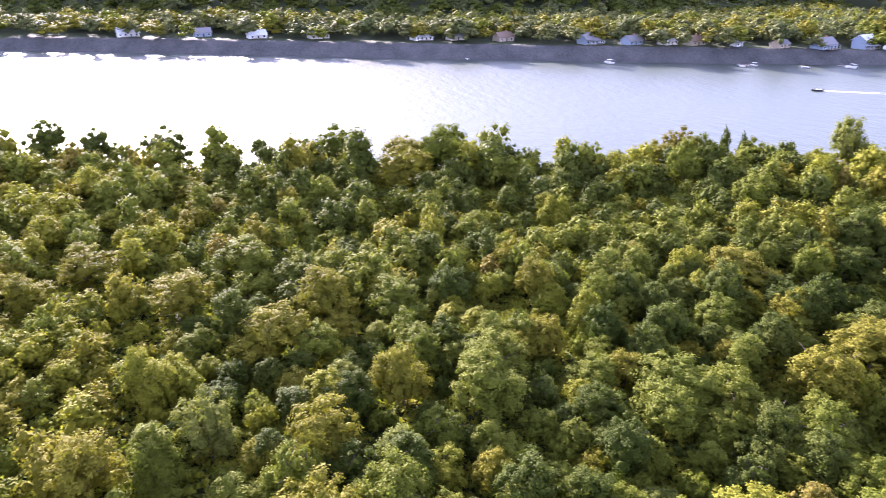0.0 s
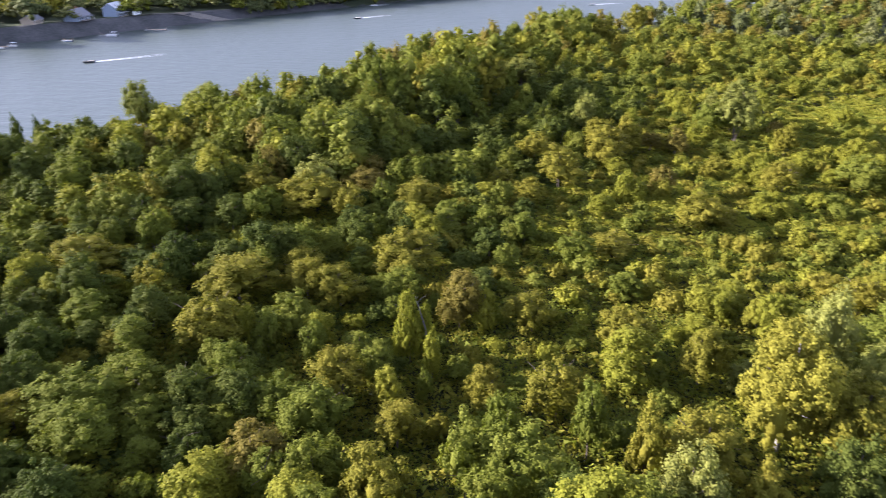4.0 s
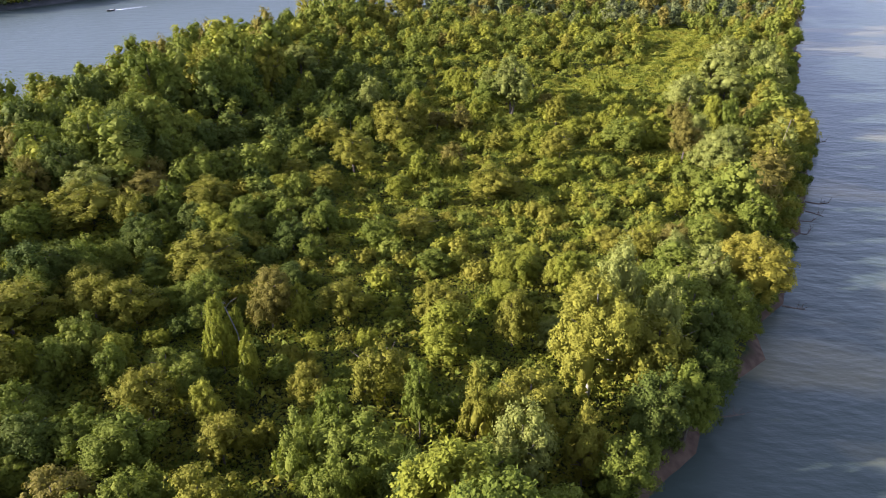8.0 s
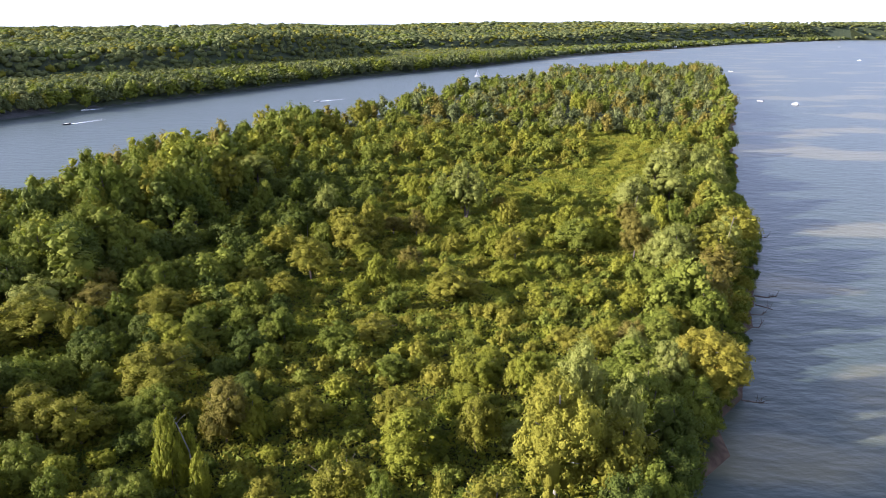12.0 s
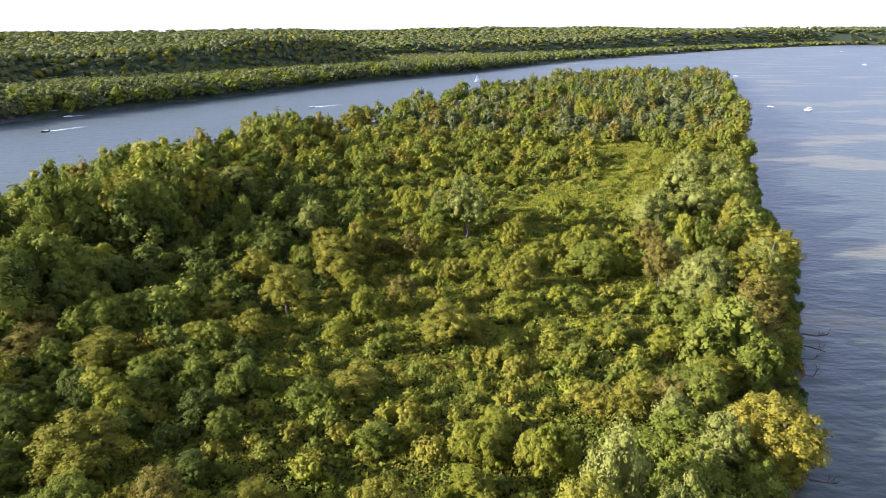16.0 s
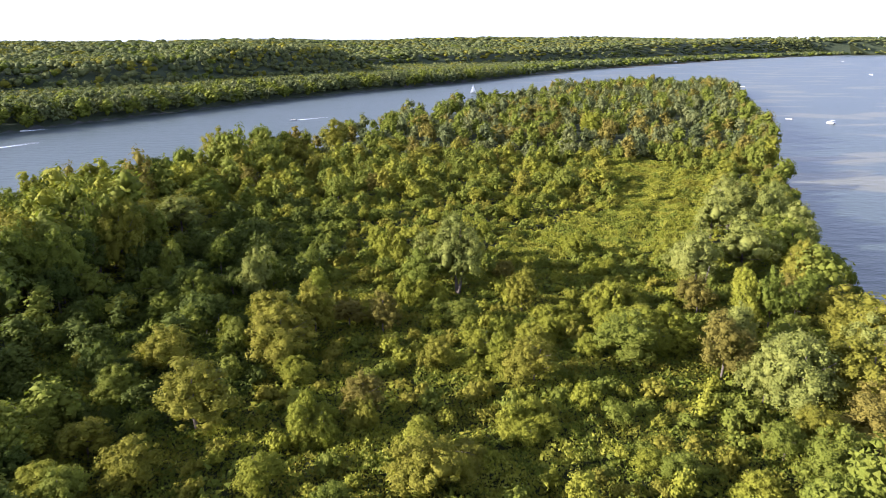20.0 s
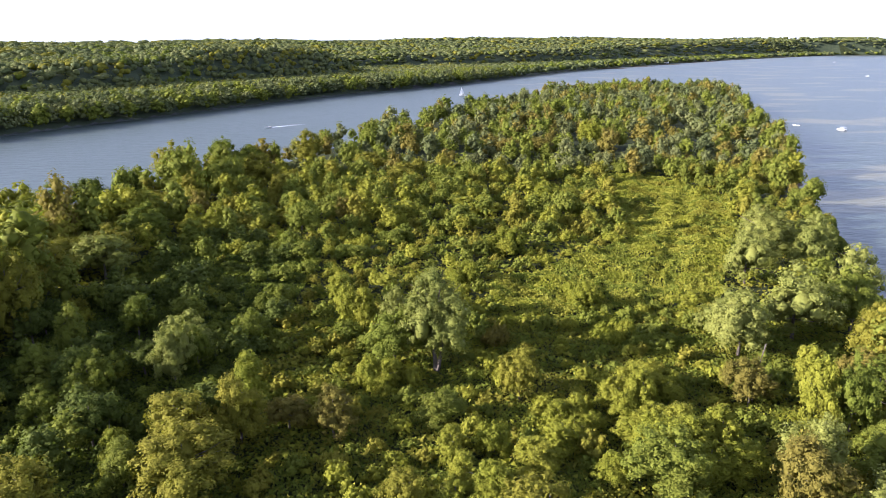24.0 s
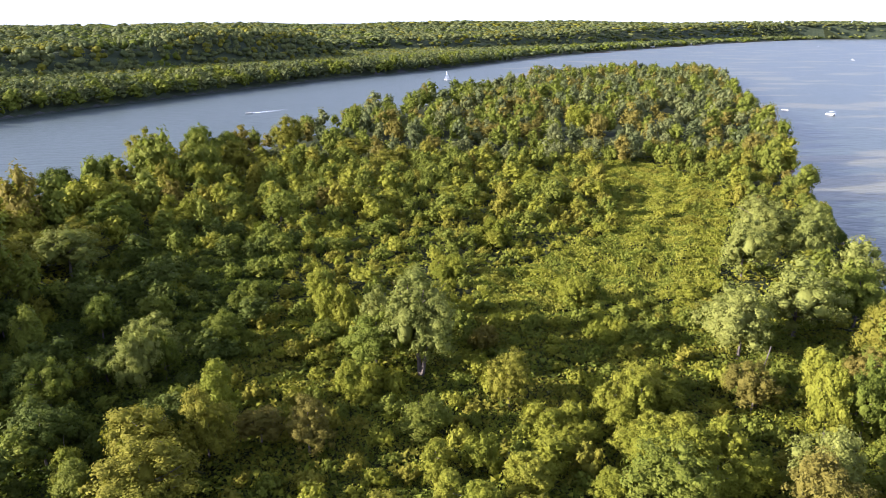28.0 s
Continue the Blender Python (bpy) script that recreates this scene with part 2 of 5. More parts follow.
def waves(x, y, size, seed):
    """A smooth uneven field, about -1 to 1."""
    if seed not in WAVES:
        g = np.random.RandomState(seed)
        WAVES[seed] = [(g.uniform(0, 6.283), g.uniform(0.6, 1.8) * 6.283, g.uniform(0, 6.3)) for k in range(7)]
    return sum(np.sin((x * math.cos(a) + y * math.sin(a)) * f / size + p) for a, f, p in WAVES[seed]) / 4.0


def land_inset(x, y):
    """Metres from the shore into the island, below 0 in the river."""
    d = np.minimum(shore_x(RIGHT_SHORE, y) - x, x - shore_x(LEFT_SHORE, y))
    return np.minimum(d, (903 - y) * 0.8) + 2.5 * waves(x, y, 31, 5)


def bank_inset(x, y):
    """Metres inland of the far bank."""
    return (shore_x(FAR_SHORE, y) - x) * np.interp(y, [0, 700, 1500], [0.94, 0.9, 0.8])


def scarp_foot(y):
    """Metres inland at which the steep wooded slope behind the houses begins."""
    return np.interp(y, [-200, 0, 200, 350], [84, 96, 150, 240])


def ground_z(x, y):
    d = land_inset(x, y)
    isle = -2.0 + 2.0 * step(-6, 0, d) + 2.6 * step(0, 4.5, d) + 0.4 * waves(x, y, 40, 3)
    b = bank_inset(x, y)
    near = step(500, 150, y)
    bank = -2.0 + 2.0 * step(-8, 0, b) + (3.5 + 4.5 * near) * step(0, 11, b)
    foot = np.interp(y, [400, 600, 900, 1250, 1400, 1650, 2000, 2600], [230, 180, 182, 186, 330, 290, 150, 60]) + 22 * waves(x, y, 420, 9)
    rise = np.interp(y, [400, 600, 900, 1000, 1150, 1260, 1400, 2000, 2600, 3500], [26, 26, 28, 38, 46, 38, 18, 30, 48, 64])
    wide = rise * 2.1
    hill = rise * step(foot, foot + wide, b)
    back = np.interp(y, [400, 900, 1150, 1400, 2000, 3500], [19, 17, 2, 26, 20, 10])
    hill = hill + (back + 4 * waves(x, y, 700, 8)) * step(foot + wide, foot + wide + 750, b) + 3 * waves(x, y, 260, 10) * step(foot, foot + wide, b)
    hill = hill * (1 - 0.45 * step(1250, 2000, b))
    foot = scarp_foot(y)
    hill = np.maximum(hill, 36 * step(foot, foot + 80, b) * step(430, 260, y))
    return np.maximum(isle, bank + np.maximum(hill, 0))


def mesh_of(name, verts, quads, mats, index=None, smooth=False):
    """A mesh from arrays of corners and of faces with equal counts of corners."""
    me = bpy.data.meshes.new(name)
    k = quads.shape[1]
    me.vertices.add(len(verts)); me.vertices.foreach_set("co", np.ascontiguousarray(verts, np.float32).ravel())
    me.loops.add(quads.size); me.loops.foreach_set("vertex_index", np.ascontiguousarray(quads, np.int32).ravel())
    me.polygons.add(len(quads))
    me.polygons.foreach_set("loop_start", np.arange(0, quads.size, k, dtype=np.int32))
    for mt in mats:
        me.materials.append(mt)
    if index is not None:
        me.polygons.foreach_set("material_index", np.ascontiguousarray(index, np.int32))
    me.polygons.foreach_set("use_smooth", np.full(len(quads), smooth) if isinstance(smooth, bool) else smooth)
    me.update(calc_edges=True)
    return me


def part(name, me, parent, label=""):
    ob = new(name, me)
    ob.parent = parent
    return tagged(ob, label)


def sheet(name, xs, ys, height, mats, pick=None):
    gx, gy = np.meshgrid(xs, ys)
    v = np.stack([gx, gy, height(gx, gy)], -1).reshape(-1, 3)
    i = np.arange(len(xs) * len(ys)).reshape(len(ys), len(xs))
    q = np.stack([i[:-1, :-1], i[:-1, 1:], i[1:, 1:], i[1:, :-1]], -1).reshape(-1, 4)
    c = v[q].mean(1)
    return new(name, mesh_of(name, v, q, mats, None if pick is None else pick(c), True))


def ground_pick(c):
    b = bank_inset(c[:, 0], c[:, 1])
    out = np.zeros(len(c), int)
    out[b > -10] = 2
    out[b > np.where(c[:, 1] < 420, 14, 2)] = 1
    return out


xs = np.unique(np.concatenate([np.arange(-4900, -560, 70), np.arange(-560, -300, 6), np.arange(-300, 130, 4.5), np.arange(130, 340, 7), np.arange(340, 4901, 120)]))
ys = np.unique(np.concatenate([np.arange(-4900, -400, 250), np.arange(-400, 330, 4.5), np.arange(330, 920, 8), np.arange(920, 4901, 45)]))
ground = tagged(sheet("ground", xs, ys, ground_z, [SOIL, HILL_SOIL, RIPRAP], ground_pick),
                "green and brown soil of island, banks and hills", "ground", kind="structure")
water = tagged(sheet("water", np.array([-4900, -1000, 0, 1000, 4900.0]), np.array([-4900, -1000, 0, 1000, 4900.0]), lambda x, y: 0 * x, [WATER]),
               "wide blue-grey river with small ripples", "river", kind="structure")


# ---- plants ----
def leaf_tris(rs, centres, normals, size):
    """Pointed leaf sprays about each centre, one triangle each, facing about along its normal."""
    n = len(centres)
    nrm = normals / np.linalg.norm(normals, axis=1, keepdims=True)
    u = np.cross(nrm, rs.normal(size=(n, 3)))
    u /= np.linalg.norm(u, axis=1, keepdims=True)
    w = np.cross(nrm, u)
    s = (size * rs.uniform(0.6, 1.3, n))[:, None]
    p = np.stack([-u * 0.55 - w * 0.45, u * 0.7 - w * 0.2, -u * 0.1 + w * 0.65], 1) * s[:, None] * rs.uniform(0.7, 1.2, (n, 3, 1))
    return (p + centres[:, None]).reshape(-1, 3), np.arange(3 * n).reshape(n, 3)


ball = bmesh.new()
bmesh.ops.create_icosphere(ball, subdivisions=1, radius=1.0)
CORE_V = np.array([v.co[:] for v in ball.verts])
CORE_F = np.array([[v.index for v in f.verts] for f in ball.faces])
ball.free()
KNOB_V = np.array([(1, 0, 0), (-1, 0, 0), (0, 1, 0), (0, -1, 0), (0, 0, 1), (0, 0, -1)], float)
KNOB_F = np.array([(0, 2, 4), (2, 1, 4), (1, 3, 4), (3, 0, 4), (2, 0, 5), (1, 2, 5), (3, 1, 5), (0, 3, 5)])


def crown(rs, clumps, per, radius, low, high, clump_r, leaf, droop=0.0, shape=1.0, under=1.55):
    """A crown of several rounded lobes, each of leafy clumps about a shaded heart: the corners, the triangles, and which of them are smooth."""
    mid, half = (low + high) / 2, (high - low) / 2
    count = 6 if clumps > 60 else 5 if clumps > 24 else 4 if clumps > 12 else 2
    lobes, turn = [], rs.uniform(0, 6.3)
    for k in range(count):
        if k == 0:
            lobes.append((np.array([0, 0, mid + 0.25 * half]) + rs.normal(size=3) * 0.1 * radius, radius * rs.uniform(0.5, 0.66), half * 0.74))
        else:
            a, off = turn + k * 2.4 + rs.uniform(-0.5, 0.5), radius * rs.uniform(0.34, 0.6)
            zc = mid + half * rs.uniform(-0.5, 0.3) * (1.1 - 0.4 * off / radius)
            lobes.append((np.array([math.cos(a) * off, math.sin(a) * off, zc]), radius * rs.uniform(0.4, 0.62), min(half * rs.uniform(0.5, 0.78), zc - low + 0.1 * half)))
    vs, fs, sm, at = [], [], [], 0
    for c, lr, lh in lobes:
        p = CORE_V * rs.uniform(0.8, 1.15, (len(CORE_V), 1)) * np.array([lr, lr, lh]) * (0.5 if clumps > 8 else 0.95) + c - np.array([0, 0, 0.08 * lh])
        vs.append(p); fs.append(CORE_F + at); sm.append(np.ones(len(CORE_F), bool)); at += len(p)
    share = np.array([lr * lh for _, lr, lh in lobes])
    share = np.maximum(2, np.round(clumps * share / share.sum())).astype(int)
    for (lc, lr, lh), m in zip(lobes, share):
        for k in range(m):
            h = 1 - under * ((k + 0.5) / m) ** shape
            a = k * 2.39996 + rs.uniform(-0.5, 0.5)
            ring = math.sqrt(max(0.0, 1 - h * h)) * rs.uniform(0.72, 1.02)
            c = lc + np.array([math.cos(a) * ring * lr, math.sin(a) * ring * lr, h * lh * rs.uniform(0.86, 1.08)])
            r = clump_r * rs.choice((0.5, 0.7, 0.95, 1.3)) * rs.uniform(0.85, 1.15)
            out = c - lc + np.array([0, 0, 0.25 * lh])
            out = out / (np.linalg.norm(out) + 1e-6)
            if clumps > 8:
                kv, kf = (CORE_V, CORE_F) if clumps > 32 else (KNOB_V * 1.15, KNOB_F)
                p = kv * rs.uniform(0.8, 1.2, (len(kv), 1)) * r * 0.72 + c - out * r * 0.2
                vs.append(p); fs.append(kf + at); sm.append(np.ones(len(kf), bool)); at += len(p)
            n = max(4, int(per * 2.3 * (r / clump_r) ** 1.5))
            d = rs.normal(size=(n, 3))
            d /= np.linalg.norm(d, axis=1, keepdims=True)
            d += out * 0.6
            d /= np.linalg.norm(d, axis=1, keepdims=True)
            q = d * r * rs.uniform(0.6, 1.35, (n, 1)) * rs.uniform(0.8, 1.25, 3)
            q[:, 2] -= droop * (q[:, 0] ** 2 + q[:, 1] ** 2) / max(r, 0.1)
            v, f = leaf_tris(rs, c + q, d * 0.6 + out * 0.6 + rs.normal(size=(n, 3)) * 0.4, leaf * 0.8)
            vs.append(v); fs.append(f + at); sm.append(np.zeros(len(f), bool)); at += len(v)
    return np.concatenate(vs), np.concatenate(fs), np.concatenate(sm)


def limb(bm, a, b, r0, r1, sides=6, bend=0.0, rs=None):
    """A tapered, slightly bent limb from a to b."""
    a, b = Vector(a), Vector(b)
    axis = (b - a).normalized()
    u = axis.orthogonal().normalized(); w = axis.cross(u)
    rings = []
    for k in range(4):
        t = k / 3
        off = u * (bend * math.sin(math.pi * t) * (b - a).length)
        r = r0 + (r1 - r0) * t
        rings.append([bm.verts.new(a.lerp(b, t) + off + (u * math.cos(s * 2 * math.pi / sides) + w * math.sin(s * 2 * math.pi / sides)) * r) for s in range(sides)])
    for p, q in zip(rings, rings[1:]):
        for s in range(sides):
            bm.faces.new((p[s], p[(s + 1) % sides], q[(s + 1) % sides], q[s]))
    bm.faces.new(rings[-1])


def mesh_from(name, bm, mats):
    me = bpy.data.meshes.new(name)
    bmesh.ops.recalc_face_normals(bm, faces=bm.faces)
    bm.to_mesh(me)
    bm.free()
    for mt in mats:
        me.materials.append(mt)
    return me


def trunk_mesh(seed, height, spread, r, stems=1, limbs=5, mat=None):
    rs, bm = random.Random(seed), bmesh.new()
    for k in range(stems):
        a = rs.uniform(0, 6.3)
        off = 0.0 if stems == 1 else spread * 0.35
        foot = (math.cos(a) * r * (stems > 1), math.sin(a) * r * (stems > 1), -0.4)
        tip = (math.cos(a) * off, math.sin(a) * off, height * 0.82)
        limb(bm, foot, tip, r, r * 0.3, 7, rs.uniform(-0.05, 0.05))
        for q in range(limbs):
            t, g = rs.uniform(0.35, 0.85), rs.uniform(0, 6.3)
            at = Vector(foot).lerp(Vector(tip), t)
            limb(bm, at, at + Vector((math.cos(g) * spread * 0.75, math.sin(g) * spread * 0.75, height * rs.uniform(0.08, 0.2))), r * 0.38, r * 0.1, 5, rs.uniform(-0.1, 0.1))
    return mesh_from("trunk", bm, [mat or BARK])


# kind: crown clumps, leaf sprays in each, crown radius, crown foot and top, clump radius, leaf size, droop, trunk radius, stems
KINDS = {
    "maple_tree": (78, 46, 3.9, 1.0, 10.6, 0.78, 0.29, 0.00, 0.22, 1),
    "elm_tree": (70, 48, 4.0, 1.6, 10.9, 0.82, 0.29, 0.12, 0.20, 1),
    "willow_tree": (74, 46, 3.7, 0.7, 8.8, 0.74, 0.28, 0.30, 0.18, 2),
    "vine_draped_tree": (64, 44, 2.8, 0.3, 8.8, 0.68, 0.28, 0.40, 0.18, 1),
    "bush": (36, 38, 2.6, 0.2, 3.7, 0.66, 0.28, 0.15, 0.06, 3),
    "cottonwood_tree": (180, 56, 5.8, 1.0, 18.8, 0.96, 0.33, 0.05, 0.40, 2),
    "sycamore_tree": (180, 56, 5.8, 1.0, 19.6, 0.96, 0.35, 0.00, 0.40, 1),
}
FULL_HEIGHT = {k: v[4] + v[5] * 0.8 for k, v in KINDS.items()}
FULL_RADIUS = {k: v[2] + v[5] * 0.7 for k, v in KINDS.items()}


def crown_arrays(kind, seed, clumps=1.0, leaves=1.0, grow=1.0):
    n, per, rad, lo, hi, cr, leaf, droop, _, _ = KINDS[kind]
    fat = clumps ** -0.35
    return crown(np.random.RandomState(seed), max(3, int(n * clumps)), max(2, int(per * leaves)), rad * (0.94 if clumps < 1 else 1), lo, hi, cr * fat,
                 leaf * grow, droop, 1.1 if kind == "vine_draped_tree" else 0.85, 1.55 if clumps > 0.5 else 1.3 if clumps > 0.3 else 1.1)


def make_plant(kind, seed, tone, label, category):
    """One plant: an Empty at its foot with a trunk and a crown."""
    v, q, sm = crown_arrays(kind, seed)
    root = tagged(new(kind), label, category)
    k = KINDS[kind]
    part("trunk" if kind != "bush" else "stem", trunk_mesh(seed, k[4], k[2], k[8], k[9], 5 if kind != "bush" else 1,
                                                            GREY_BARK if kind == "sycamore_tree" else BARK), root)
    part("crown" if kind != "bush" else "foliage", mesh_of("crown", v, q, [LEAF[tone]], None, sm), root)
    return root


LABELS = {
    "maple_tree": {"green": "green maple tree with a rounded leafy crown", "olive": "yellow-green maple tree in evening sun", "deep_shade": "dark green maple tree coloured as in shade",
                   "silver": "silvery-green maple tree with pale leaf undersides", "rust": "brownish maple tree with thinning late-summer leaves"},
    "elm_tree": {"green": "green elm tree with a spreading crown", "olive": "olive-green elm tree in evening sun", "deep_shade": "dark green elm tree coloured as in shade",
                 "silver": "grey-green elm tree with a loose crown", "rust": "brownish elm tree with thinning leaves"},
    "willow_tree": {"green": "green willow tree with drooping foliage", "olive": "yellow-green willow tree with soft foliage", "silver": "grey-green willow tree at the water's edge", "deep_shade": "dark green willow tree coloured as in shade"},
    "vine_draped_tree": {"olive": "tree hung with yellow-green vines", "vine": "tree smothered in bright green hanging vines", "green": "tree wrapped in dense green climbing vines", "deep_shade": "tree hung with dark green vines coloured as in shade"},
    "bush": {"vine": "bright green bush overgrown with vines", "green": "leafy green bush in the undergrowth", "olive": "yellow-green bush among tall grass", "rust": "brownish bush with drying leaves", "deep_shade": "dark green bush coloured as in shade"},
    "cottonwood_tree": {"silver": "tall silvery cottonwood tree with fluttering pale leaves", "green": "tall green cottonwood tree with a broad crown", "olive": "tall yellow-green cottonwood tree"},
    "sycamore_tree": {"gold": "tall sycamore with golden sunlit leaves", "amber": "sycamore turned amber yellow by the water", "green": "large green sycamore by the river bank"},
}
PROTO, counts, placed = {}, {}, []


def plant(kind, tone, x, y, h, r, seed=0):
    """Sets one plant at x, y with its height and crown radius."""
    key = (kind, tone, seed)
    m = pose(x, y, float(ground_z(np.array(x), np.array(y))) - 0.05, rz=(x * 37 + y * 53) % 360)
    sc = Vector((r / FULL_RADIUS[kind], r / FULL_RADIUS[kind], h / FULL_HEIGHT[kind]))
    if key not in PROTO:
        ob = PROTO[key] = make_plant(kind, 11 + seed * 7 + len(kind), tone, LABELS[kind][tone], "bush" if kind == "bush" else "tree")
        tagged(ob, group="bushes on the island" if kind == "bush" else "trees on the island")
        ob.matrix_basis = m
    else:
        ob = copy_thing(PROTO[key], m)
    ob.scale = sc
    placed.append((x, y, r))
    counts[kind] = counts.get(kind, 0) + 1
    return ob


# ---- single trees that stand out ----
# single plants that stand out: kind, tone, place, height, crown radius
MEADOW_EDGE = [
    ("maple_tree", "olive", -37, 77, 11, 5.4), ("maple_tree", "olive", -31, 88, 11, 3), ("bush", "rust", -18, 83, 6, 4),
    ("cottonwood_tree", "silver", -4, 107, 19, 6.6), ("vine_draped_tree", "vine", -12, 95, 12, 3.4), ("maple_tree", "olive", 9, 96, 10, 3.5),
    ("maple_tree", "silver", -48, 103, 11, 3.9), ("maple_tree", "green", -45, 105, 9, 2.3), ("maple_tree", "green", -60, 118, 11, 4.5),
    ("maple_tree", "olive", -69, 108, 12, 3.3), ("vine_draped_tree", "vine", -20, 126, 11, 4.7), ("vine_draped_tree", "vine", 12, 178, 11, 7.9),
    ("vine_draped_tree", "vine", -1, 130, 9, 3.7), ("bush", "vine", 52, 143, 3, 3.8), ("bush", "green", 46, 187, 4, 6.1),
    ("bush", "vine", 28, 144, 4.5, 5), ("bush", "vine", -8, 102, 5, 5.3),
]
WEST_WOOD = [
    ("vine_draped_tree", "vine", -74, 193, 12, 6.5), ("maple_tree", "green", -87, 185, 13, 9), ("maple_tree", "silver", -86, 156, 13, 7.6),
    ("maple_tree", "olive", -91, 145, 13, 6.2), ("maple_tree", "green", -45, 197, 11, 5.1), ("vine_draped_tree", "deep_shade", -115, 233, 14, 4.1),
    ("vine_draped_tree", "deep_shade", -121, 221, 13, 3.5), ("maple_tree", "green", -122, 200, 14, 5.1), ("maple_tree", "olive", -117, 276, 15, 9),
    ("maple_tree", "green", -91, 301, 14, 9), ("maple_tree", "olive", -73, 329, 14, 9), ("maple_tree", "olive", -52, 419, 14, 9),
    ("maple_tree", "green", -16, 502, 15, 9), ("maple_tree", "green", 32, 591, 15, 9), ("maple_tree", "rust", 26, 349, 12, 9),
    ("vine_draped_tree", "vine", 72, 374, 17, 5.8), ("maple_tree", "rust", -108, 186, 12, 7.5),
]
EAST_SHORE = [
    ("maple_tree", "silver", 79, 168, 17, 7.8), ("maple_tree", "silver", 68, 154, 15, 6.5), ("maple_tree", "silver", 61, 121, 18, 8.2),
    ("maple_tree", "silver", 51, 113, 14, 6.6), ("maple_tree", "silver", 85, 158, 17, 5.4), ("maple_tree", "silver", 84, 133, 15, 6.8),
    ("vine_draped_tree", "vine", 52, 86, 13, 3.1), ("maple_tree", "olive", 44, 70, 12, 3.9), ("vine_draped_tree", "vine", 35, 77, 10, 6.8),
    ("willow_tree", "olive", 36, 95, 12, 5.9), ("bush", "vine", 17, 91, 5.5, 4.8), ("maple_tree", "rust", 47, 93, 11, 3.4),
    ("vine_draped_tree", "vine", 26, 92, 9, 4.8), ("maple_tree", "green", 57, 86, 13, 3.7),
]
BRUSH = [
    ("maple_tree", "olive", -42, 47, 11, 7.1), ("maple_tree", "olive", -37, 79, 11, 6.6), ("maple_tree", "olive", -31, 82, 12, 4),
    ("maple_tree", "olive", -7, 30, 10, 5.9), ("maple_tree", "silver", -48, 110, 10, 5), ("vine_draped_tree", "vine", -96, 70, 9, 7.2),
    ("maple_tree", "green", -70, 41, 8, 4.4), ("vine_draped_tree", "green", -54, 67, 8, 5.2), ("maple_tree", "rust", 41, 65, 13, 5),
    ("maple_tree", "silver", 63, 64, 15, 7.3), ("maple_tree", "silver", 48, 55, 14, 4.7), ("maple_tree", "olive", 48, 40, 12, 5.6),
    ("bush", "olive", -17, 46, 6, 3.4), ("vine_draped_tree", "vine", 2, 68, 7, 5.2), ("willow_tree", "olive", 21, 4, 8, 3.9),
    ("vine_draped_tree", "vine", -23, 43, 8, 4.4), ("vine_draped_tree", "vine", 14, 88, 8, 6.9), ("vine_draped_tree", "vine", 28, 83, 8, 6),
]
SOUTH_POINT = [
    ("sycamore_tree", "gold", 9, -40, 20, 5.5), ("sycamore_tree", "amber", 41, -7, 15, 6.6), ("maple_tree", "silver", 14, -27, 18, 4.8),
    ("maple_tree", "deep_shade", 19, -34, 16, 5.2), ("willow_tree", "olive", -17, -45, 12, 4.2), ("maple_tree", "silver", -4, -54, 14, 3.7),
    ("maple_tree", "rust", 0, -56, 13, 3), ("maple_tree", "green", -16, -61, 13, 5.9), ("maple_tree", "green", -23, -63, 11, 3.5),
    ("maple_tree", "green", -10, -67, 14, 3.7), ("vine_draped_tree", "vine", -42, -38, 12, 1.6), ("vine_draped_tree", "vine", -36, -41, 10, 1.6),
    ("maple_tree", "rust", -38, -26, 11, 3.5), ("vine_draped_tree", "green", -62, -44, 8, 2.6), ("maple_tree", "olive", -52, -15, 10, 5.2),
    ("maple_tree", "olive", -59, -28, 9, 5.2), ("vine_draped_tree", "vine", -11, -31, 9, 4.1), ("vine_draped_tree", "vine", 8, -9, 9, 4.3),
]
NORTH_BEND = [
    ("maple_tree", "olive", 58, 52, 14, 6.8), ("maple_tree", "olive", 39, 62, 12, 5.9), ("maple_tree", "olive", -34, 69, 11, 6.9),
    ("maple_tree", "olive", -40, 42, 11, 6.1), ("maple_tree", "green", 43, 31, 11, 4.7), ("maple_tree", "green", 21, -43, 12, 3.3),
    ("vine_draped_tree", "green", -43, -45, 8, 2.9), ("maple_tree", "olive", -99, 11, 11, 5.7), ("maple_tree", "olive", -66, -27, 9, 4.3),
    ("vine_draped_tree", "vine", -25, -45, 8, 2.8),
]
WEST_SHORE = [
    ("maple_tree", "green", -206, -71, 16, 9), ("maple_tree", "green", -209, -104, 16, 8.5), ("maple_tree", "olive", -199, -84, 12, 8.5),
    ("maple_tree", "deep_shade", -229, -189, 15, 7), ("maple_tree", "deep_shade", -213, -152, 14.5, 9), ("elm_tree", "deep_shade", -220, -172, 14, 6.5), ("maple_tree", "silver", -169, 42, 18, 5.8),
    ("maple_tree", "rust", -185, -3, 13, 6), ("vine_draped_tree", "vine", -145, -59, 9, 4.7), ("vine_draped_tree", "vine", -142, -89, 10, 3.2),
    ("maple_tree", "olive", -134, -158, 10, 6.6), ("maple_tree", "olive", -117, -139, 10, 6), ("maple_tree", "olive", -100, -124, 10, 6.3),
    ("vine_draped_tree", "green", -97, -73, 9, 3), ("vine_draped_tree", "vine", -109, -85, 8, 3.2), ("maple_tree", "green", -84, -104, 9, 4.1),
    ("maple_tree", "green", -83, -95, 11, 6.5), ("vine_draped_tree", "vine", -90, -139, 11, 5.5), ("maple_tree", "olive", -103, -41, 11, 7.4),
]
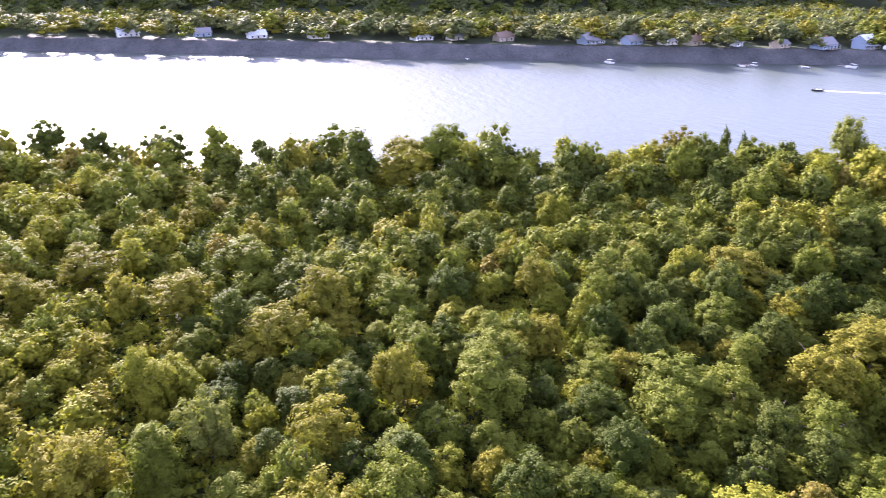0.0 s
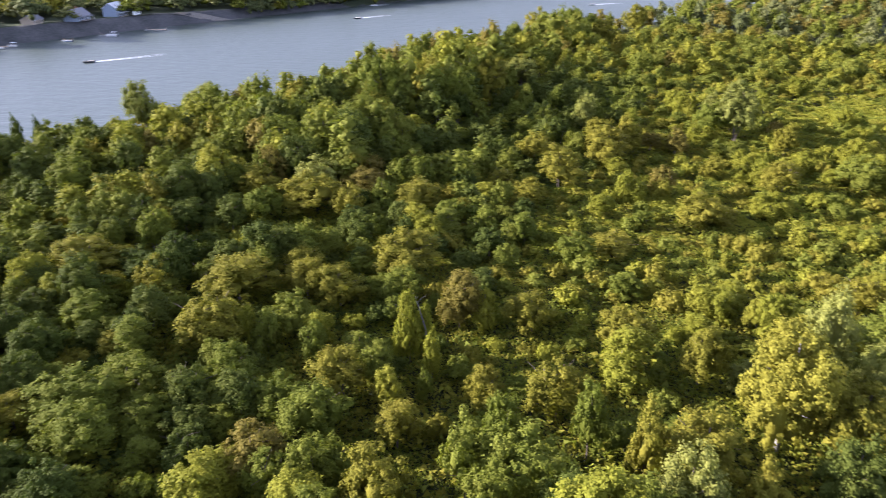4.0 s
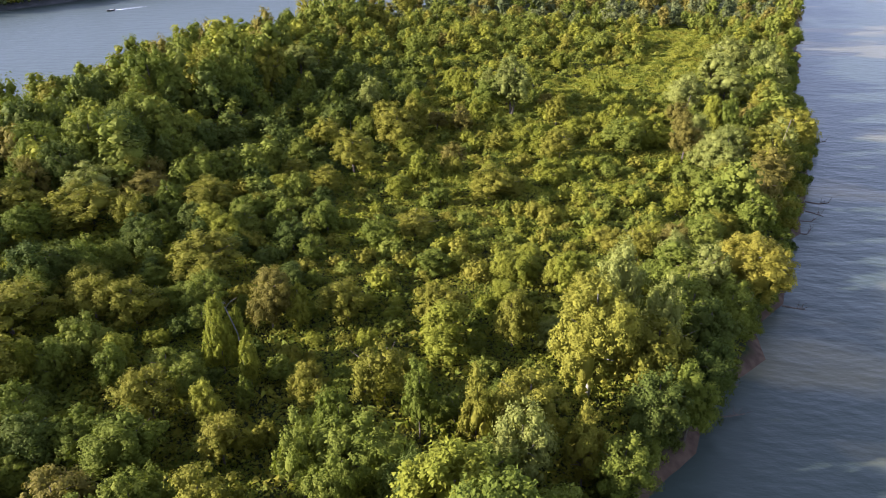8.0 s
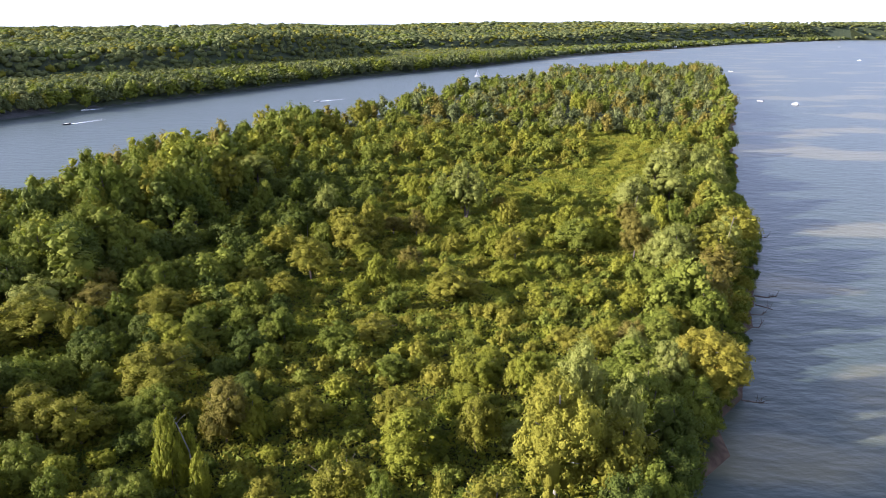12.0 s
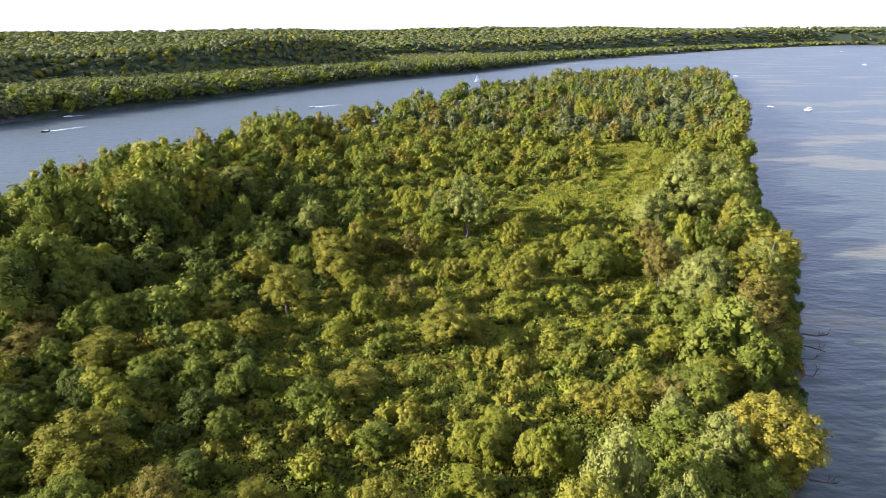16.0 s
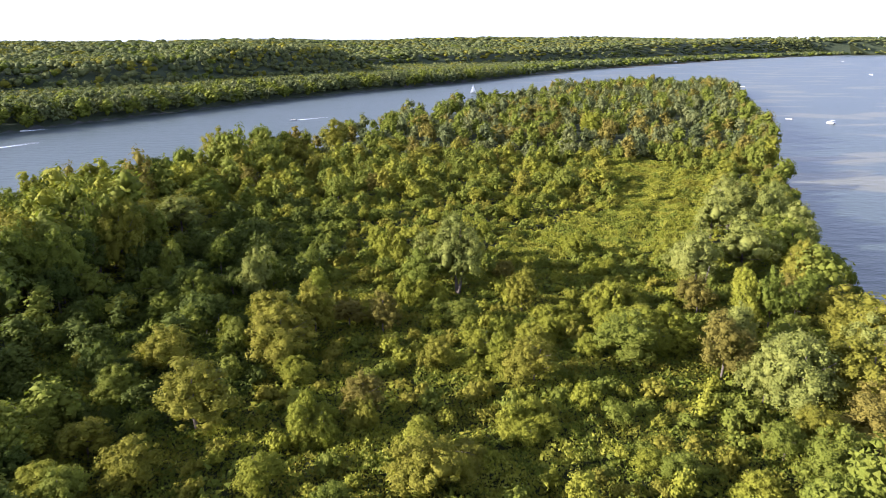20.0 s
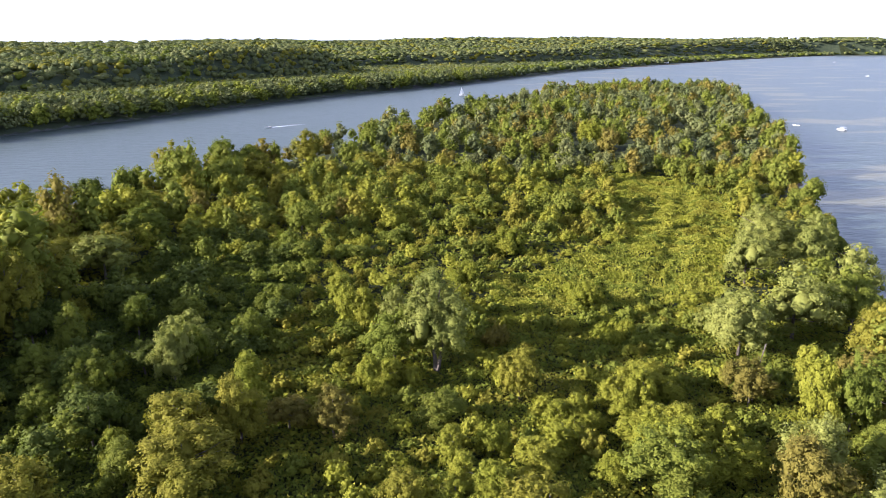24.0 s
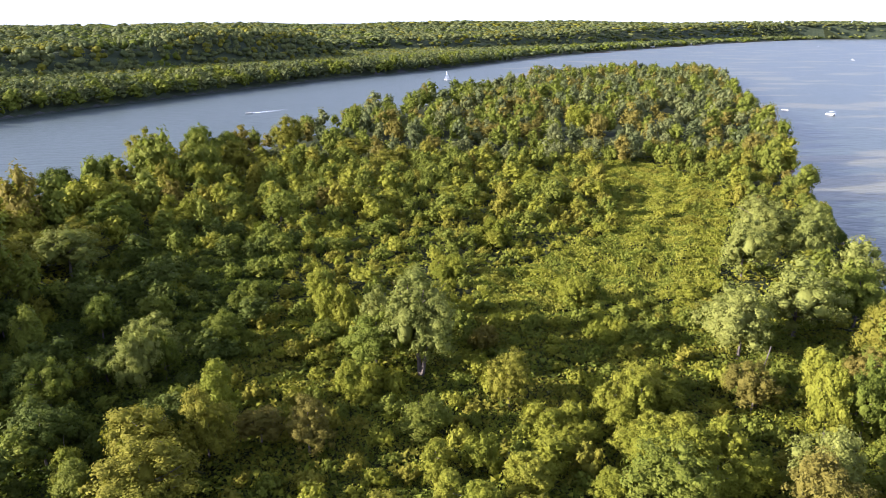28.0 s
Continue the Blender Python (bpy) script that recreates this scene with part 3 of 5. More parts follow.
SOUTH_WOOD = [
    ("willow_tree", "green", -69, -68, 10, 4.6), ("maple_tree", "olive", -57, -119, 12, 5.1), ("willow_tree", "olive", -70, -47, 11, 6.4),
    ("vine_draped_tree", "vine", -64, -76, 10, 5), ("maple_tree", "silver", -77, -132, 11, 4.1), ("maple_tree", "olive", -70, -145, 12, 4.9),
    ("maple_tree", "green", -144, -7, 12, 6.9), ("maple_tree", "olive", -179, -16, 11, 6.4), ("maple_tree", "olive", -122, -165, 10, 4.8),
    ("maple_tree", "green", -108, -103, 9, 5.8), ("maple_tree", "green", -133, -128, 9, 6.6),
]
OPENING_WOOD = [
    ("elm_tree", "silver", -168, 69, 13, 8), ("elm_tree", "green", -183, 3, 12, 4.6), ("elm_tree", "olive", -106, -34, 10, 8),
    ("elm_tree", "olive", -100, 13, 11, 7.8), ("maple_tree", "silver", -92, 17, 11, 5.9), ("maple_tree", "olive", -55, -9, 9, 6.3),
    ("maple_tree", "olive", -77, -37, 10, 7.7), ("vine_draped_tree", "green", -98, -72, 8, 2.7), ("vine_draped_tree", "vine", -111, -84, 7, 2.7),
    ("vine_draped_tree", "vine", -150, -59, 8, 4.7), ("vine_draped_tree", "vine", -63, -44, 8, 2.1), ("maple_tree", "green", -84, -92, 10, 5.6),
    ("maple_tree", "olive", -82, -106, 10, 4.9), ("maple_tree", "green", -73, -68, 9, 6.4), ("elm_tree", "olive", -78, -78, 9, 3.4),
    ("elm_tree", "rust", -150, 66, 13, 7.3), ("maple_tree", "green", -141, 163, 12, 8), ("elm_tree", "olive", -142, 120, 11, 8),
    ("elm_tree", "green", -74, -29, 9, 5.9),
]
MIDDLE_BRUSH = [
    ("maple_tree", "olive", -93, 14, 11, 5.2), ("elm_tree", "olive", -77, 6, 10, 4.3), ("vine_draped_tree", "vine", -34, -25, 9, 2.5),
    ("maple_tree", "olive", -19, -43, 11, 4), ("elm_tree", "green", -11, 108, 12, 6), ("vine_draped_tree", "vine", -34, 76, 9, 6.2),
    ("vine_draped_tree", "vine", -30, 82, 10, 4.8), ("maple_tree", "green", 27, 71, 10, 6), ("elm_tree", "olive", 7, 53, 8, 6.2),
    ("vine_draped_tree", "vine", 36, 26, 9, 5.8), ("vine_draped_tree", "vine", -1, -6, 7, 4.8), ("maple_tree", "olive", -70, -22, 9, 4.4),
    ("vine_draped_tree", "green", -54, -44, 8, 2.6), ("vine_draped_tree", "vine", -38, -50, 8, 2), ("elm_tree", "green", -20, -55, 11, 3.7),
]
BOTTOMLAND = [
    ("maple_tree", "olive", -37, 78, 11, 6), ("vine_draped_tree", "vine", -32, 90, 11.5, 3.7), ("maple_tree", "rust", -25, 86, 6.5, 3.8),
    ("maple_tree", "rust", -18, 84, 8.5, 3.7), ("maple_tree", "silver", -48, 102, 12, 4.2), ("maple_tree", "green", -62, 120, 10, 3.8),
    ("vine_draped_tree", "green", -70, 110, 12, 3.4), ("vine_draped_tree", "vine", -25, 137, 8.5, 3.6), ("cottonwood_tree", "silver", -11, 115, 13, 3.8),
    ("cottonwood_tree", "silver", -5, 117, 16.5, 4.3), ("vine_draped_tree", "vine", -13, 100, 7, 4.6), ("maple_tree", "olive", 10, 97, 10.5, 3.8),
    ("vine_draped_tree", "green", -3, 89, 6, 4.2), ("vine_draped_tree", "vine", -1, 78, 6, 2.5), ("vine_draped_tree", "vine", 17, 87, 6, 4.6),
    ("vine_draped_tree", "vine", 10, 75, 6, 3.4),
]
OPEN_BRUSH = [
    ("bush", "vine", 5, 80, 5.5, 3.1), ("vine_draped_tree", "vine", 34, 76, 9, 6.3), ("vine_draped_tree", "vine", 32, 97, 6.5, 5.1),
    ("willow_tree", "olive", 38, 97, 9, 5.2), ("vine_draped_tree", "vine", 55, 94, 11, 3.4), ("maple_tree", "silver", 45, 72, 12, 4.7),
    ("bush", "vine", 30, 121, 5, 4.4), ("vine_draped_tree", "vine", 27, 138, 7, 3.4), ("bush", "green", 37, 119, 4, 5.5),
    ("bush", "rust", 7, 116, 6, 3.1), ("cottonwood_tree", "silver", 78, 168, 17, 10.1), ("maple_tree", "silver", 90, 170, 15, 7.6),
    ("maple_tree", "silver", 52, 120, 12, 6.2), ("maple_tree", "silver", 65, 122, 16, 8.3), ("maple_tree", "silver", 84, 136, 16, 6.1),
    ("maple_tree", "rust", 46, 95, 9, 4.3),
]
VINE_MOUNDS = [
    ("vine_draped_tree", "vine", 13, 181, 8, 6.1), ("vine_draped_tree", "vine", 7, 231, 6, 8.7), ("vine_draped_tree", "vine", 35, 247, 7.5, 10.4),
    ("vine_draped_tree", "vine", 40, 227, 6, 5.8), ("bush", "vine", 45, 192, 4, 4.2), ("maple_tree", "olive", -22, 285, 9, 9.4),
    ("maple_tree", "olive", -38, 310, 10, 10.3), ("vine_draped_tree", "vine", -76, 198, 11, 8), ("maple_tree", "green", -48, 205, 10, 6.1),
    ("maple_tree", "olive", -77, 269, 15, 9), ("maple_tree", "olive", -113, 272, 19, 9), ("vine_draped_tree", "deep_shade", -118, 239, 14, 5.5),
    ("maple_tree", "deep_shade", -123, 227, 13, 7.5), ("maple_tree", "green", -130, 213, 13, 7.7), ("maple_tree", "green", -102, 297, 18, 9),
    ("maple_tree", "olive", -71, 324, 18, 9),
]
MEADOW_SIDE = [
    ("maple_tree", "olive", -97, 218, 10, 8.9), ("maple_tree", "olive", -90, 168, 11, 8.8), ("maple_tree", "olive", -97, 157, 12, 7.8),
    ("vine_draped_tree", "vine", 73, 380, 18, 8.7), ("maple_tree", "rust", 16, 356, 12, 19), ("maple_tree", "rust", 41, 352, 12, 13),
    ("maple_tree", "rust", -118, 203, 9, 7.8), ("vine_draped_tree", "green", -43, 71, 8, 3.2), ("vine_draped_tree", "vine", 29, 73, 6, 2.7),
    ("vine_draped_tree", "vine", 20, 74, 5, 2.7), ("vine_draped_tree", "green", -28, 175, 5, 5.3), ("vine_draped_tree", "green", -18, 192, 5, 5.7),
    ("vine_draped_tree", "vine", 1, 155, 6, 4.7), ("vine_draped_tree", "green", -40, 137, 6, 4.4), ("maple_tree", "rust", -17, 50, 8, 3.7),
    ("maple_tree", "olive", -7, 67, 7, 3.2),
]
WEST_RISE = [
    ("willow_tree", "olive", 9, 62, 9, 5), ("vine_draped_tree", "vine", -8, 39, 7, 3.4), ("willow_tree", "olive", -3, 36, 4.5, 5.8),
    ("maple_tree", "olive", -53, 65, 9, 5.3), ("vine_draped_tree", "vine", -46, 75, 7, 2.3), ("maple_tree", "silver", 48, 52, 14, 6.2),
    ("maple_tree", "silver", 45, 57, 11, 4.4), ("maple_tree", "olive", 71, 87, 10, 5.7), ("maple_tree", "olive", 46, 42, 8, 3.6),
    ("vine_draped_tree", "vine", -28, 32, 5.5, 3.5), ("vine_draped_tree", "vine", -26, 49, 5, 3.5), ("vine_draped_tree", "vine", -30, 62, 5.5, 3.9),
    ("bush", "green", 21, 50, 4.5, 3.1), ("bush", "vine", 17, 55, 4.5, 3.2), ("vine_draped_tree", "vine", 7, 46, 6, 4.6),
    ("vine_draped_tree", "vine", 22, 37, 4.5, 2.4),
]
SHADED_FLOOR = [
    ("vine_draped_tree", "vine", 33, 29, 7, 3.1), ("maple_tree", "olive", -44, 32, 7, 4.5), ("maple_tree", "olive", -53, 38, 7, 4),
    ("vine_draped_tree", "vine", -54, 29, 6, 4.2), ("maple_tree", "silver", 63, 63, 13, 4.8), ("maple_tree", "olive", -54, -12, 9, 7),
    ("maple_tree", "olive", -41, 46, 11, 6.5), ("maple_tree", "olive", -7, 31, 8.5, 5.5), ("willow_tree", "olive", -21, 12, 6, 5.7),
    ("maple_tree", "olive", 70, 74, 13, 7.1), ("maple_tree", "rust", 55, 43, 11, 6), ("maple_tree", "silver", 50, 61, 12, 5.8),
    ("vine_draped_tree", "green", -40, 10, 7.5, 4.7), ("maple_tree", "green", -27, 5, 7, 4), ("vine_draped_tree", "vine", -70, 43, 8, 4.1),
    ("maple_tree", "olive", -66, 19, 8, 6.5),
]
CENTRAL_WOOD = [
    ("maple_tree", "rust", -81, 19, 8, 6.2), ("vine_draped_tree", "green", -54, 7, 6, 4), ("vine_draped_tree", "green", -69, 8, 6, 4.5),
    ("vine_draped_tree", "vine", 1, -1, 5, 3.5), ("vine_draped_tree", "vine", -2, -15, 5, 3.3), ("vine_draped_tree", "vine", 25, 12, 6, 4.2),
    ("maple_tree", "silver", 26, -2, 9, 3.3), ("willow_tree", "olive", 16, 6, 6, 3.9), ("maple_tree", "olive", 38, 14, 8, 4.3),
    ("vine_draped_tree", "green", -93, 62, 11, 7.1), ("maple_tree", "green", -107, 57, 11, 7.1), ("maple_tree", "rust", -39, -22, 9, 3.7),
    ("vine_draped_tree", "vine", -41, -38, 13, 1.9), ("vine_draped_tree", "vine", -39, -36, 10, 1.5), ("willow_tree", "olive", -18, -43, 11, 4.7),
    ("willow_tree", "olive", -12, -24, 9, 4.7),
]
LOWER_POINT = [
    ("maple_tree", "olive", -27, -23, 8, 4.4), ("willow_tree", "olive", -1, -28, 10, 3.7), ("maple_tree", "olive", -27, -44, 7, 3),
    ("maple_tree", "green", -12, -49, 12, 2.5), ("maple_tree", "olive", -5, -53, 14, 2.7), ("maple_tree", "silver", 0, -58, 14, 3.8),
    ("maple_tree", "green", -20, -56, 13, 2.9), ("maple_tree", "green", -23, -61, 13, 3.4), ("maple_tree", "deep_shade", -11, -65, 13, 3.1),
    ("maple_tree", "green", -44, -58, 9, 5), ("maple_tree", "olive", -31, -68, 11, 4.5), ("maple_tree", "olive", -34, -56, 8, 3.5),
    ("maple_tree", "silver", 14, -24, 18, 4.6), ("maple_tree", "silver", 19, -32, 16, 3.2), ("sycamore_tree", "gold", 9, -38, 20, 5.5),
    ("sycamore_tree", "amber", 38, -9, 14.5, 6.3),
]
OUTER_WOOD = [
    ("maple_tree", "silver", 29, -12, 12, 3.9), ("maple_tree", "olive", 7, -55, 12, 3), ("vine_draped_tree", "green", -35, -46, 6.5, 1.3),
    ("vine_draped_tree", "vine", -40, -48, 6, 1.9), ("vine_draped_tree", "vine", -55, -41, 7, 3), ("vine_draped_tree", "green", -47, -42, 7, 3.3),
    ("maple_tree", "olive", -70, -23, 8, 4.6), ("maple_tree", "green", -18, -66, 12, 3.2), ("maple_tree", "olive", -75, -34, 10, 7.5),
    ("maple_tree", "olive", -106, -36, 9, 6.9), ("maple_tree", "olive", -87, 6, 11, 7.5), ("maple_tree", "olive", -102, 9, 10, 5.5),
    ("vine_draped_tree", "green", -65, -52, 7, 2.6), ("vine_draped_tree", "vine", -65, -44, 8, 1.8), ("maple_tree", "green", -71, -62, 8, 5),
    ("maple_tree", "green", -92, -50, 8, 5.1),
]
WESTERN_CROWNS = [
    ("maple_tree", "green", -68, -73, 9, 4.7), ("maple_tree", "green", -50, -57, 8, 3.8), ("maple_tree", "green", -157, 58, 15, 6.1),
    ("maple_tree", "green", -193, -75, 16, 7), ("maple_tree", "olive", -184, -88, 13, 8.6), ("maple_tree", "green", -133, 152, 14, 9.9),
    ("maple_tree", "olive", -82, -106, 11, 4.3), ("vine_draped_tree", "vine", -150, -59, 8, 2.9), ("vine_draped_tree", "vine", -137, -90, 11, 3.2),
    ("vine_draped_tree", "vine", -112, -85, 7, 3.1), ("vine_draped_tree", "vine", -96, -73, 9, 2.9), ("maple_tree", "green", -78, -95, 11, 5.9),
    ("maple_tree", "green", -80, -78, 7, 3.9), ("maple_tree", "olive", -71, -118, 11, 5.3), ("vine_draped_tree", "green", -121, -23, 9, 5.3),
    ("maple_tree", "olive", -110, -115, 11, 5.9),
]
LAST_CROWNS = [
    ("elm_tree", "green", -166, -13, 15, 4.9),
]
for rows in (BOTTOMLAND, OPEN_BRUSH, VINE_MOUNDS, MEADOW_SIDE, WEST_RISE, SHADED_FLOOR, CENTRAL_WOOD, LOWER_POINT, OUTER_WOOD, WESTERN_CROWNS, LAST_CROWNS,
             MEADOW_EDGE, WEST_WOOD, EAST_SHORE, BRUSH, SOUTH_POINT, NORTH_BEND, WEST_SHORE, SOUTH_WOOD, OPENING_WOOD, MIDDLE_BRUSH):
    for i, (kind, tone, x, y, h, r) in enumerate(rows):
        if any(math.hypot(x - px, y - py) < 0.55 * (r + pr) and pr > 2 for px, py, pr in placed):
            continue
        if kind in ("vine_draped_tree", "bush") and r > 4.2:
            for k in range(4):
                plant(kind, tone, x + r * 0.5 * math.cos(k * 1.6 + i), y + r * 0.5 * math.sin(k * 1.6 + i), h * (1 - 0.09 * k), r * 0.58, k % 3)
        else:
            plant(kind, tone, x, y, h, min(r, 8.0), i % 3)


# dark trees on the south bank, by the golden sycamore
for x, y, h, r in ((24, -38, 13, 4.4), (26, -29, 12, 4.4), (16, -47, 13, 4.4), (11, -57, 11, 4), (31, -21, 10, 4), (33, -15, 8, 3.6), (4, -66, 11, 4)):
    plant("elm_tree", "deep_shade" if h > 11 else "green", x, y, h, r, 1)
# narrow vine-wrapped stubs on the west shore
for x, y, h, r in ((-186, 12, 14.5, 2.0), (-184, 17, 12.5, 1.7), (-113, 234, 15, 2.2), (-121, 222, 14, 2.0), (-118, 219, 13, 1.8)):
    plant("vine_draped_tree", "deep_shade", x, y, h, r, 2)


# bushes that lean over the water along the east shore
brs = random.Random(12)
yy = -72.0
while yy < 215:
    inset = brs.uniform(1.2, 4.2)
    plant("bush", brs.choice(("green", "deep_shade", "green", "olive")), float(shore_x(RIGHT_SHORE, yy)) - inset, yy, brs.uniform(2.6, 4.6), brs.uniform(1.8, 3.0), brs.randint(0, 2))
    yy += brs.uniform(1.8, 3.6)


# ---- the rest of the island's wood ----
def in_meadow(x, y):
    return np.logical_or.reduce([inside(p, x, y) for p in MEADOWS])


def zone(x, y):
    """Mean height of the plants at a place, and its shares of shade-darkened tones and of brush."""
    right, left = shore_x(RIGHT_SHORE, y) - x, x - shore_x(LEFT_SHORE, y)
    h = 6.0 + 1.6 * waves(x, y, 60, 21)
    brush = step(-62, -30, x) * step(215, 190, y) * step(-70, -35, y)
    h = h * (1 - brush) + (2.7 + 0.8 * waves(x, y, 35, 22)) * brush
    h = np.maximum(h, 13.0 * step(30, 10, right) * step(-150, -120, y) * (1 - 0.75 * step(178, 196, y) * step(262, 246, y)))
    h = np.maximum(h, np.interp(y, [-120, -60, 0, 40, 120], [10, 10, 7, 7, 10]) * step(45, 18, left))
    h = np.maximum(h, 12.5 * step(290, 350, y) + 1.5 * waves(x, y, 80, 24))
    rim = np.interp(y, [-190, -150, -133, -110, -70, -50, -20, 10, 45, 62, 100, 150, 190, 300], [14, 14, 8, 14.5, 15, 10, 8, 6.5, 5.5, 6.5, 8.5, 10, 12, 15])
    # low strip shaded by the tall western wood; takes the darkened leaf colours
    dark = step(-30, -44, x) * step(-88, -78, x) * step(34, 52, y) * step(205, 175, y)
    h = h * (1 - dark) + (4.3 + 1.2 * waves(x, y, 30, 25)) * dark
    h = np.maximum(h, (np.interp(y, [0, 30, 60, 110], [9.0, 13.0, 16.0, 17.0]) + 1.5 * waves(x, y, 45, 26)) * step(-78, -88, x) * step(-20, 15, y) * step(300, 250, y))
    edge = step(48, 22, left)
    h = h * (1 - edge) + np.minimum(h, rim) * edge
    return h, dark, brush


def scatter():
    rs = np.random.RandomState(4)
    out = []
    for y0, y1, gap in ((-260, -120, 5.0), (-120, 215, 4.3), (215, 330, 5.0), (330, 905, 7.5)):
        gx, gy = np.meshgrid(np.arange(-300, 325, gap), np.arange(y0, y1, gap))
        gx, gy = (gx + rs.uniform(-0.42, 0.42, gx.shape) * gap).ravel(), (gy + rs.uniform(-0.42, 0.42, gy.shape) * gap).ravel()
        ok = land_inset(gx, gy) > 1.8
        gx, gy = gx[ok], gy[ok]
        h, dark, brush = zone(gx, gy)
        keep = rs.uniform(size=len(gx)) < np.clip(1.12 - 0.055 * h + 0.22 * step(-50, -70, gx) * step(80, 50, gy), 0.36, 0.92)
        for poly in MEADOWS:
            keep &= ~inside(poly, gx, gy) | (rs.uniform(size=len(gx)) < 0.3)
        for x, y, hh, dk, br in zip(gx[keep], gy[keep], h[keep], dark[keep], brush[keep]):
            v = rs.uniform()
            big = rs.uniform(1.35, 2.0) if v < 0.25 else rs.uniform(0.8, 1.15) if v < 0.62 else rs.uniform(0.5, 0.75)
            hh = hh * (0.38 if in_meadow(np.array([x]), np.array([y]))[0] else 1.0)
            big = big if hh < 5.5 else 1 + (big - 1) * 0.7 if hh < 10 else 1 + (big - 1) * 0.45
            big = 1 + (big - 1) * (0.75 if br > 0.4 else 1.0)
            out.append((x, y, hh * big, dk, br, rs.uniform(), rs.randint(0, 1000)))
    return out


def blocked(x, y, r):
    for px, py, pr in placed[:LANDMARK_COUNT]:
        if (px - x) ** 2 + (py - y) ** 2 < (pr * 0.95 + r * 0.4) ** 2:
            return True
    return False


LANDMARK_COUNT = len(placed)
wood = []
for x, y, h, dk, br, u, code in scatter():
    r = (1.5 + 0.28 * h) if h > 5.5 else (1.15 + 0.36 * h)
    r *= 0.85 + 0.3 * ((code % 97) / 97)
    if blocked(x, y, r):
        continue
    if h < 5.0:
        kind, tone = "bush", ("vine", "green", "olive", "vine", "olive", "green")[code % 6]
    elif u < 0.36:
        kind, tone = "vine_draped_tree", ("vine", "green", "vine")[code % 3]
    elif u < 0.6:
        kind, tone = "willow_tree", ("olive", "green", "olive", "green", "green")[code % 5]
    else:
        kind = "maple_tree" if code % 2 else "elm_tree"
        tone = ("green", "olive", "green", "olive", "green", "green", "olive", "green", "olive", "rust")[code // 2 % 10 if code % 3 else 0]
    # shade of the tall western wood, put on as darker leaf tones
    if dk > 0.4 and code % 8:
        tone = "deep_shade" if code % 5 > 1 else "green"
    if math.hypot(x - 25, y - 415) < 42 and code % 3:
        tone = "rust" if kind in ("maple_tree", "elm_tree") else tone
    # more dark leaves here imitate the shadowed gaps between plants
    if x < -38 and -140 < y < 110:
        tone = "deep_shade" if code % 7 < (3 if y < 8 else 2) else "green" if tone in ("olive", "vine") and code % 7 < 5 else tone
    if float(shore_x(RIGHT_SHORE, y)) - x < 32 and y < 190 and tone in ("vine", "olive") and code % 4:
        tone = "green" if kind in ("bush", "vine_draped_tree", "willow_tree") else ("green", "silver", "rust", "green")[code % 4]
    # the distant end takes some of the haze-greyed leaves too
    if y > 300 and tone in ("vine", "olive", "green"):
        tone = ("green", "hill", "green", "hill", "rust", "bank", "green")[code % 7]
    near = -115 < x < 80 and -140 < y < 125
    if near and counts.get(kind, 0) < 290:
        plant(kind, tone, x, y, h, r, code % 3)
    else:
        wood.append((x, y, h, r, kind, tone, code))


def far_wood(name, rows, label, clump_share, leaf_share, grow, variants=3):
    """The woods past the single trees, as one mesh of leaf sprays."""
    base, vs, qs, ms, ss, at = {}, [], [], [], [], 0
    feet = ground_z(np.array([w[0] for w in rows]), np.array([w[1] for w in rows]))
    for (x, y, h, r, kind, tone, code), g in zip(rows, feet):
        key = (kind, code % variants)
        if key not in base:
            base[key] = crown_arrays(kind, 500 + code % variants * 13 + len(kind), clump_share, leaf_share, grow)
        v, q, sm = base[key]
        a = code * 0.77
        ca, sa, k = math.cos(a), math.sin(a), r / FULL_RADIUS[kind]
        w = np.stack([(v[:, 0] * ca - v[:, 1] * sa) * k + x, (v[:, 0] * sa + v[:, 1] * ca) * k + y, v[:, 2] * h / FULL_HEIGHT[kind] + g], 1)
        vs.append(w); qs.append(q + at); ms.append(np.full(len(q), LEAF_NAMES.index(tone))); ss.append(sm); at += len(w)
    return tagged(new(name, mesh_of(name, np.concatenate(vs), np.concatenate(qs), list(LEAF.values()), np.concatenate(ms), np.concatenate(ss))), label, "woodland", kind="stuff")


west_rows = [w for w in wood if w[1] < 75]
mid_rows = [w for w in wood if 75 <= w[1] < 330]
end_rows = [w for w in wood if w[1] >= 330]
far_wood("island_west_woodland", west_rows, "green woodland and vines on the island", 0.4, 0.36, 1.75)
far_wood("island_woodland", mid_rows, "dense green woodland and vines covering the island", 0.42, 0.34, 1.9)
far_wood("island_end_woodland", end_rows, "dense green woodland at the far end of island", 0.3, 0.26, 2.3)


